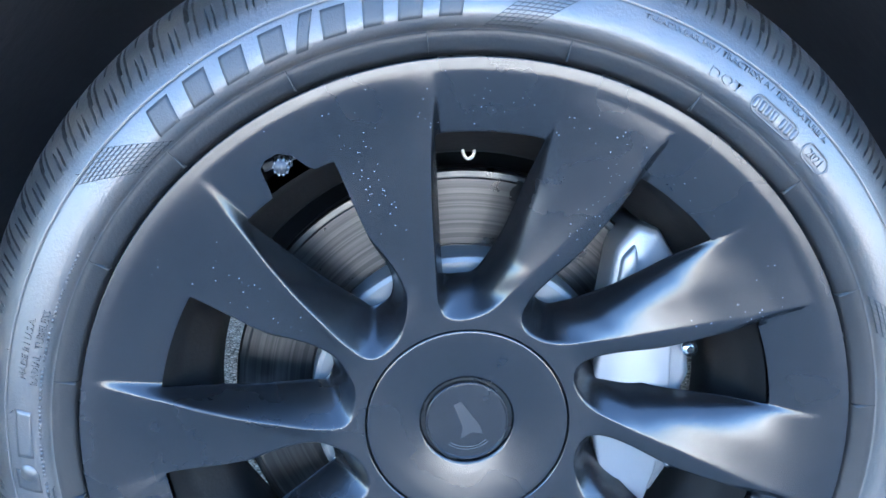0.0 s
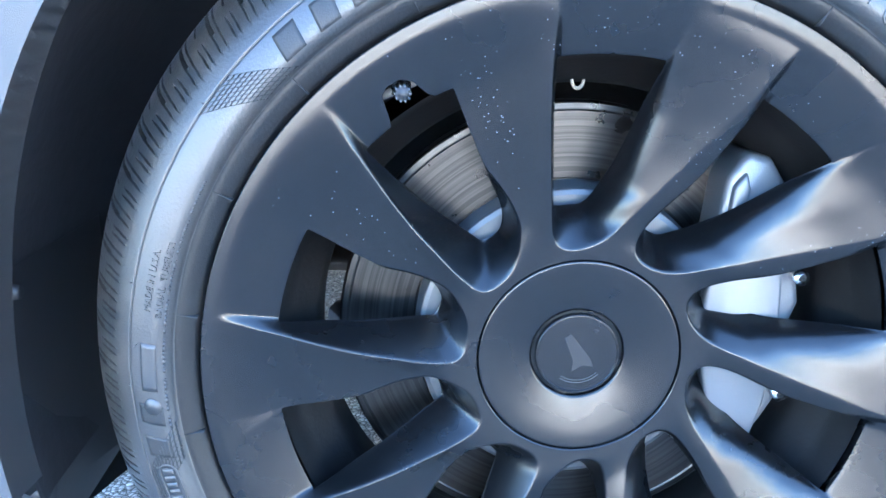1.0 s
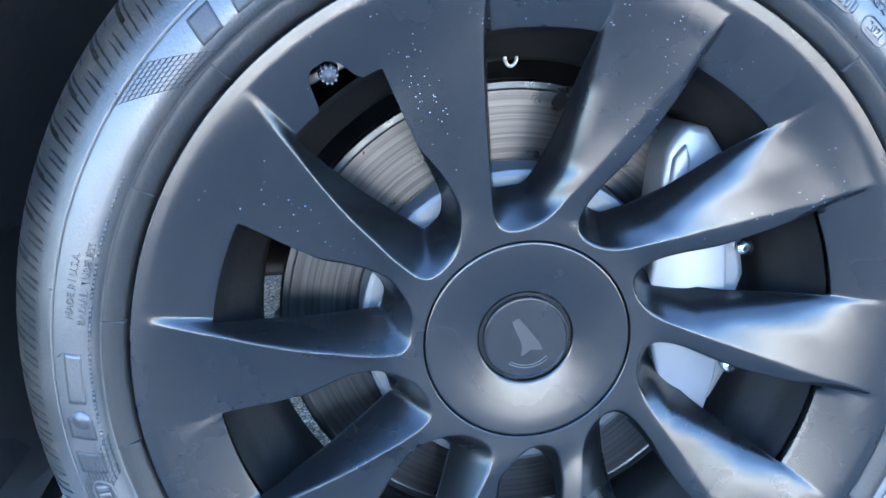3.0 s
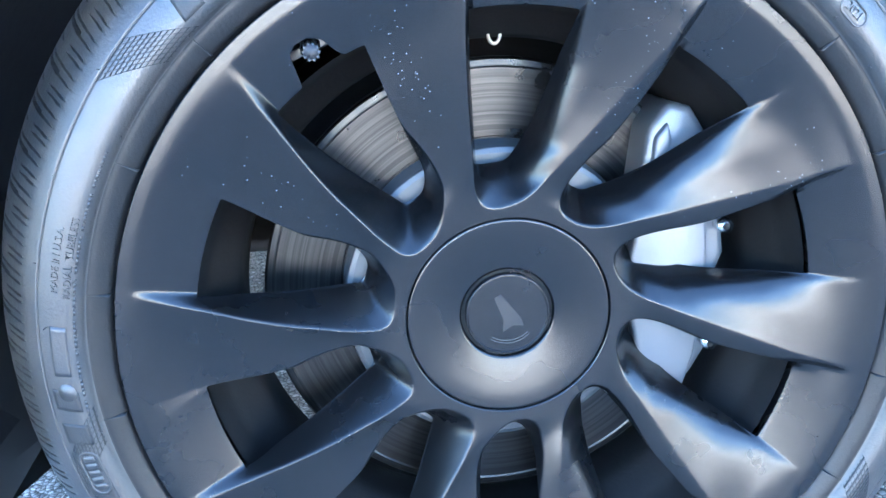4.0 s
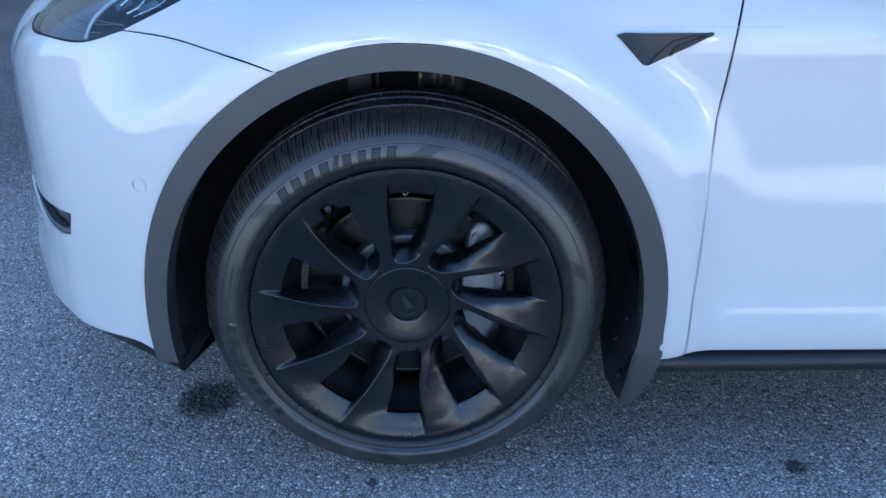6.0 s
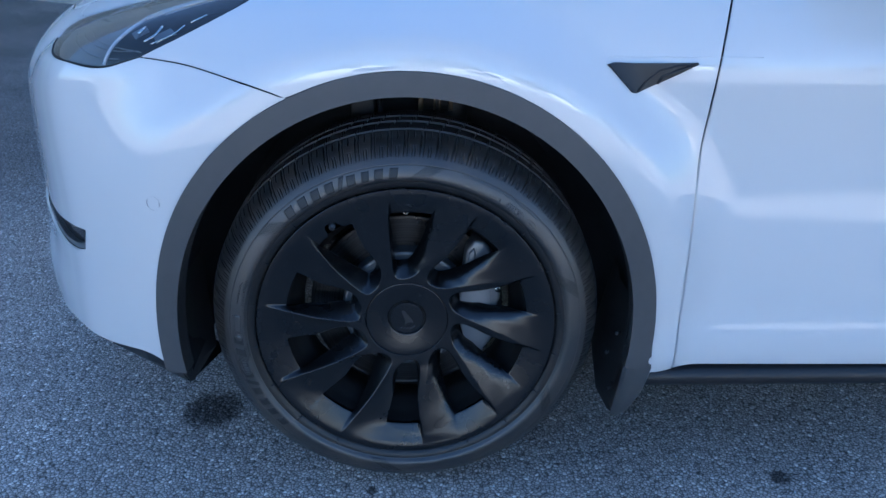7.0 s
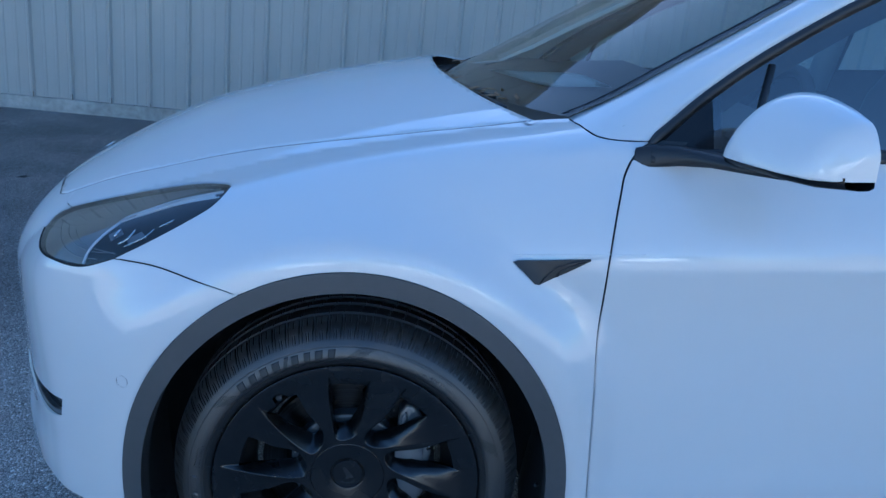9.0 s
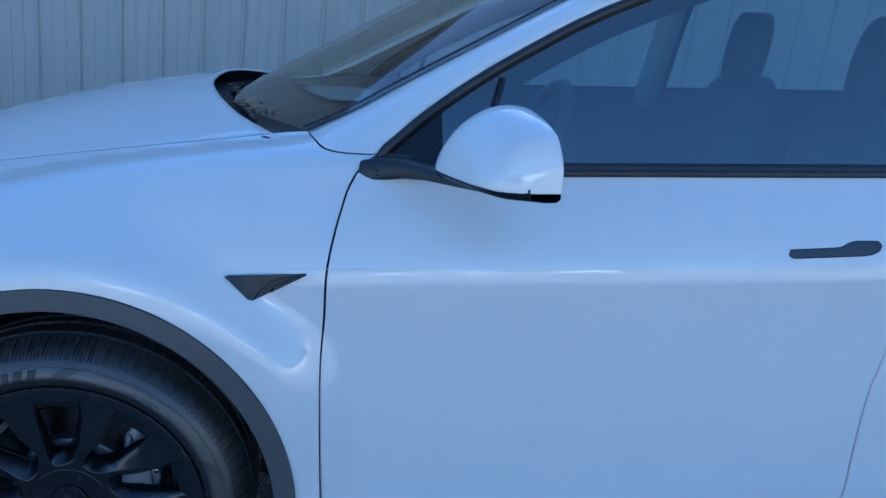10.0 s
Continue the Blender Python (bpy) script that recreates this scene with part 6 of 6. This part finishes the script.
def plate(w, h, skew=0.0, cut=0.0, n=6):
    """A flat raised bar, w by h, leaning by skew, finely cut along its length."""
    bm = bmesh.new()
    rows = []
    k = 7 if h > 0.006 else 2
    lo, hi = ([[bm.verts.new(((i / n - 0.5) * w + (j / k - 0.5) * skew, (j / k - 0.5) * h, z)) for i in range(n + 1)] for j in range(k + 1)] for z in (-0.5, 0.5))
    for j in range(k):
        for i in range(n):
            bm.faces.new((hi[j][i], hi[j][i + 1], hi[j + 1][i + 1], hi[j + 1][i]))
        for i in (0, n):
            bm.faces.new((lo[j][i], hi[j][i], hi[j + 1][i], lo[j + 1][i]))
    for i in range(n):
        for j in (0, k):
            bm.faces.new((lo[j][i], lo[j][i + 1], hi[j][i + 1], hi[j][i]))
    return bm


def ring_plate(w, h, t):
    """A raised outline with rounded ends."""
    bm = bmesh.new()
    outer, inner = [], []
    for k in range(32):
        a = 2 * math.pi * k / 32
        for lst, ww, hh in ((outer, w, h), (inner, w - 2 * t, h - 2 * t)):
            rad = hh / 2
            cx = (ww / 2 - rad) * (1 if math.cos(a) >= 0 else -1)
            lst.append((cx + rad * math.cos(a), rad * math.sin(a)))
    rings = [[bm.verts.new((x, y, z)) for x, y in p] for p, z in ((outer, -0.5), (outer, 0.5), (inner, 0.5), (inner, -0.5))]
    for p, q in zip(rings, rings[1:]):
        for k in range(32):
            bm.faces.new((p[k], p[(k + 1) % 32], q[(k + 1) % 32], q[k]))
    return bm


def build_tyre(car, at):
    t = link("tyre", tyre_carcass(), None, car, "black road tyre with raised sidewall lettering, damp and dusty", smooth=False)
    t.location = at
    # brand mark: eight plain dark blocks and a slanted emblem
    for deg in (130.0, 91.2 - 180 - 52):
        for i, (off, w) in enumerate(((0, 0.021), (5.3, 0.020), (10.2, 0.020), (15.2, 0.020), (22.6, 0.019), (27.2, 0.016), (31.5, 0.019), (36.2, 0.018))):
            part("brand_block", bend(plate(w * 0.78, 0.0170, 0.003), 0.2975, deg - off, 0.0004), LETTER, t)
        part("brand_emblem", bend(plate(0.008, 0.021, 0.010), 0.2975, deg - 19.0, 0.0006), LETTER, t)
    # hatched fields either side of the mark
    for deg, lean in ((137.4, -0.035), (84.0, 0.035), (190.5, -0.035), (18, 0.035), (262, -0.035), (330, 0.035)):
        for i in range(8):
            part("hatch_bar", bend(plate(0.0007, 0.027, lean, n=1), 0.2965, deg + (i - 3.5) * 0.78, 0.0004), LETTER, t)
        for j in range(12):
            part("hatch_bar", bend(plate(0.028, 0.0006, 0.0, n=8), 0.2838 + 0.0023 * j, deg - (j - 5.5) * 0.0023 / 0.027 * math.degrees(lean / 0.2965), 0.0004), LETTER, t)
    for text, size, r, deg, sq in (("MADE IN U.S.A.", 0.0068, 0.2985, 164.5, 0.95), ("RADIAL  TUBELESS", 0.0068, 0.2905, 164.0, 0.95),
                                   ("TREADWEAR 500 / TRACTION A / TEMPERATURE A", 0.0050, 0.3062, 58.4, 1.25), ("DOT", 0.0090, 0.2935, 59.9, 1.25), ("2021", 0.0082, 0.2935, 44.7, 0.85)):
        part("lettering", bend(words(text, size, sq), r, deg, 0.0009), RUBBER, t, "raised rubber lettering")
    for w, h, deg in ((0.038, 0.0125, 52.2), (0.023, 0.0125, 44.7)):
        part("oval_frame", bend(ring_plate(w, h, 0.0012), 0.2935, deg, 0.0006), RUBBER, t)
    for i in range(7):
        part("code_bar", bend(plate(0.0032, 0.007, n=2), 0.2935, 55.2 - i * 0.98 - (0.5 if i > 3 else 0), 0.0006), RUBBER, t)
    part("blank_plate", bend(plate(0.034, 0.011, n=10), 0.2965, 176.3, 0.0005), RUBBER, t)
    bm = bmesh.new()
    bmesh.ops.create_cone(bm, cap_ends=True, segments=24, radius1=0.0065, radius2=0.0060, depth=1.0)
    part("round_badge", bend(bm, 0.2960, 181.8, 0.0006), RUBBER, t)
    for deg in (193.5,):
        part("oval_frame", bend(ring_plate(0.034, 0.015, 0.0016), 0.2965, deg, 0.0007), RUBBER, t)
        for i in range(5):
            part("code_bar", bend(plate(0.0038, 0.008, n=2), 0.2965, deg + (i - 2) * 1.05, 0.0006), RUBBER, t)
    # fine print round the bead, too small to read
    for i in range(64):
        deg = 150 + i * 0.62
        if i % 9 != 8:
            part("small_print_bar", bend(plate(0.0020 + 0.0008 * (i % 3), 0.0015, n=1), 0.2862, deg, 0.00018), RUBBER, t)
    # moulding whiskers
    random.seed(5)
    for i in range(46):
        r, deg = random.choice((0.2835, 0.3115, 0.304)), i * 7.8 + random.uniform(-2, 2)
        p = Vector(on_sidewall(r, deg, 0))
        q = p + Vector((random.uniform(-0.0012, 0.0012), -random.uniform(0.002, 0.004), random.uniform(-0.0012, 0.0012)))
        part("whisker", rod(p, q, 0.00035, 5), RUBBER, t)
    # bead moulding marks
    for i in range(20):
        part("bead_mark", prism([(0.2675, -0.0002), (0.2815, -0.0002), (0.2815, 0.0002), (0.2675, 0.0002)], -0.0042, 0.004), LETTER, t).rotation_euler = (0, -radians(i * 18 + 7), 0)
    return t


def build_wheel(car, at):
    w = link("alloy_wheel", wheel_mesh(), None, car, "satin black ten-spoke alloy wheel with sharp creased blades")
    w.location = at
    part("rim_edge", lathe([(WR - 0.0008, 0.0), (WR + 0.0003, 0.0002), (WR + 0.0011, 0.0012), (WR + 0.0016, 0.003), (WR + 0.001, 0.012)], 240), SATIN, w)
    part("hub_lip", lathe([(0.0759, 0.0349), (0.0752, 0.0353), (0.0748, 0.0366), (0.0748, 0.046)], 160), SATIN, w)
    part("hub_back", lathe([(0.118, 0.080), (0.06, 0.080)], 60), GAP, w)
    part("rim_barrel", lathe([(0.2655, 0.004), (0.262, 0.016), (0.245, 0.026), (0.236, 0.036), (0.232, 0.07), (0.226, 0.11), (0.232, 0.17), (0.240, 0.205), (0.262, 0.228), (0.264, 0.236), (0.258, 0.236), (0.236, 0.21), (0.228, 0.17),
                               (0.2225, 0.145), (0.199, 0.128), (0.1945, 0.118), (0.1945, 0.088), (0.198, 0.076), (0.2125, 0.060), (0.2165, 0.048), (0.2195, 0.030)], 160), BARREL, w, "dusty dark inside of the rim")
    # dished centre cap with its small round badge
    cap = part("centre_cap", lathe([(0.0743, 0.043), (0.0743, 0.0368), (0.0735, 0.0358), (0.072, 0.0358), (0.060, 0.0378), (0.045, 0.0412), (0.0365, 0.0434), (0.0345, 0.0440), (0.0340, 0.048)], 120), SATIN, w, "dished satin black centre cap")
    part("badge_well", lathe([(0.0342, 0.0472), (0.0, 0.0472)], 60), GAP, w)
    badge = part("badge", soft(lathe([(0.0312, 0.0486), (0.0312, 0.0424), (0.0306, 0.0417), (0.0298, 0.0416), (0.0292, 0.0424), (0.0, 0.0427)], 96), 20), SATIN, w, "satin black round badge with raised edge")
    part("emblem", soft(prism([(-0.010, 0.013), (-0.005, 0.016), (0.010, -0.004), (0.012, -0.010), (0.004, -0.009), (-0.004, -0.014), (-0.003, -0.005)], 0.04238, 0.0427), 20), MATT_BLACK, badge, "plain dark emblem shape")
    for r in (0.0205, 0.0225):
        part("emblem_arc", lathe([(r, 0.0421), (r + 0.0005, 0.0421)], 24, 235, 315), PLASTIC, badge)
    # near-black blocks paint the shade of slots in the cap
    for deg in (20, 110, 200, 290):
        part("slot_shade", block((-0.005, 0.0455, 0.0322), (0.005, 0.0465, 0.0342), m=Matrix.Rotation(radians(deg), 4, "Y")), GAP, cap)
    # valve
    v = part("valve", rod(pol(0.2345, 122.7, 0.034), pol(0.2318, 122.7, 0.008), 0.0042, 16), DARKMETAL, w, "metal tyre valve")
    part("valve_nut", rod(pol(0.2340, 122.7, 0.0285), pol(0.2335, 122.7, 0.0235), 0.0072, 6), CHROME, w)
    cap2 = bmesh.new()
    p0, p1 = Vector(pol(0.2328, 122.7, 0.0175)), Vector(pol(0.2312, 122.7, 0.006))
    rod(p0, p1, 0.0046, 14, cap2)
    part("valve_cap", cap2, DARKMETAL, w)
    for k in range(10):
        a = k / 10 * 2 * math.pi
        off = Vector((math.cos(a) * 0.0047, 0, math.sin(a) * 0.0047))
        part("cap_rib", rod(p0 + off, p1 + off, 0.0009, 5), GREYMETAL, w)
    # valve seat: pale plate behind the pocket
    part("valve_plate", block((-0.016, 0.030, -0.003), (0.016, 0.032, 0.003), 0.001, m=Matrix.Translation(pol(0.2335, 122.7, 0)) @ Matrix.Rotation(-radians(24), 4, "Y")), GREYMETAL, w)
    # casting mark on the barrel, seen in the top window
    part("casting_mark", tube([(0.0042 * math.cos(a) + pol(0.1970, 90.3, 0)[0], 0.0785, pol(0.1970, 90.3, 0)[2] + 0.0062 * math.sin(a)) for a in np.linspace(0, 2 * math.pi, 25)], 0.0013, 6), MARK, w, "raised oval casting mark")
    # rain drops that stand on the upper blades and panels
    random.seed(21)
    bm = bmesh.new()
    for k in range(170):
        tip, s = BLADES[random.choice((0, 0, 0, 0, 0, 8, 9, 9, 9, 1, 1, 8))]
        r = random.triangular(0.13, 0.262, 0.235)
        deg = tip + s * random.uniform(-14, 17)
        if r < 0.222:
            deg = tip + s * random.uniform(9, 16)
        y = face_y(r, deg)
        size = random.choice((0.00026, 0.0003, 0.00032, 0.00036, 0.0004, 0.0005))
        bmesh.ops.create_icosphere(bm, subdivisions=1, radius=size, matrix=Matrix.Translation(pol(r, deg, y - 0.0001)) @ Matrix.Diagonal((1.2, 0.6, 0.9, 1)))
    d = part("rain", bm, WATER, w, "clear water drops")
    d["kind"] = "stuff"
    return w


def build_brake(car, at):
    b = part("brake_disc", soft(lathe([(0.176, 0.124), (0.1795, 0.122), (0.1805, 0.1005), (0.1785, 0.0985), (0.174, 0.0981), (0.1725, 0.0988), (0.1225, 0.0988), (0.1215, 0.0998), (0.1205, 0.0998)], 180), 10), ROTOR, car, "worn steel brake disc with bright rim")
    b.location = at
    part("hat", soft(lathe([(0.1205, 0.104), (0.1205, 0.0985), (0.1185, 0.078), (0.1175, 0.0755), (0.114, 0.074), (0.06, 0.074), (0.0, 0.0738)], 96), 16), HAT, b, "grey brake disc hat")
    # caliper: bridge body with a chamfered face, rear lobe and two bolts
    cal = part("caliper", prism([(0.108, 0.128), (0.122, 0.146), (0.140, 0.142), (0.155, 0.118), (0.160, 0.075), (0.168, 0.056), (0.172, 0.030), (0.166, 0.014), (0.168, -0.018), (0.164, -0.046), (0.150, -0.072), (0.132, -0.078), (0.104, -0.040), (0.098, 0.0), (0.100, 0.06)], 0.062, 0.130, 0.006), CAST, car, "bare silver brake caliper")
    cal.location = at
    part("caliper_face", prism([(0.101, 0.070), (0.128, 0.082), (0.150, 0.078), (0.1545, 0.052), (0.1560, 0.015), (0.1545, -0.020), (0.150, -0.052), (0.142, -0.080), (0.124, -0.088), (0.108, -0.060), (0.099, -0.02), (0.097, 0.03)], 0.056, 0.070, 0.003), CAST, cal, "white silver caliper face")
    part("caliper_rib", prism([(0.106, 0.060), (0.112, 0.122), (0.121, 0.132), (0.124, 0.120), (0.118, 0.060)], 0.056, 0.066, 0.003), CAST, cal)
    for x, z in ((0.166, 0.054), (0.160, -0.040)):
        bolt = part("bolt", rod((x, 0.050, z), (x, 0.070, z), 0.0058, 18), CHROME, cal)
        # proud near-black hexagon paints the shade inside the bolt's socket
        part("socket_shade", rod((x, 0.0494, z), (x, 0.055, z), 0.0030, 6), GAP, cal)
    part("knuckle", prism([(-0.02, 0.14), (0.03, 0.16), (0.05, 0.06), (0.05, -0.08), (0.0, -0.12), (-0.04, -0.06)], 0.130, 0.165, 0.008), DARKMETAL, b)
    part("backing_plate", lathe([(0.172, 0.129), (0.13, 0.136), (0.06, 0.150)], 48, 150, 330), DARKMETAL, b)
    return b


AXLE = (0.0, 0.0, WZ)
front = [build_tyre(CAR, AXLE), build_wheel(CAR, AXLE), build_brake(CAR, AXLE)]
plain_face = wheel_mesh(4)
for x, far in ((2.89, False), (0.0, True), (2.89, True)):
    for ob in front:
        c = ob.copy()
        if ob is front[1]:
            c.data = plain_face
        scene.collection.objects.link(c)
        c.location = (x, 2 * CY if far else 0.0, WZ)
        c.rotation_euler = (0, 0, math.pi if far else 0)
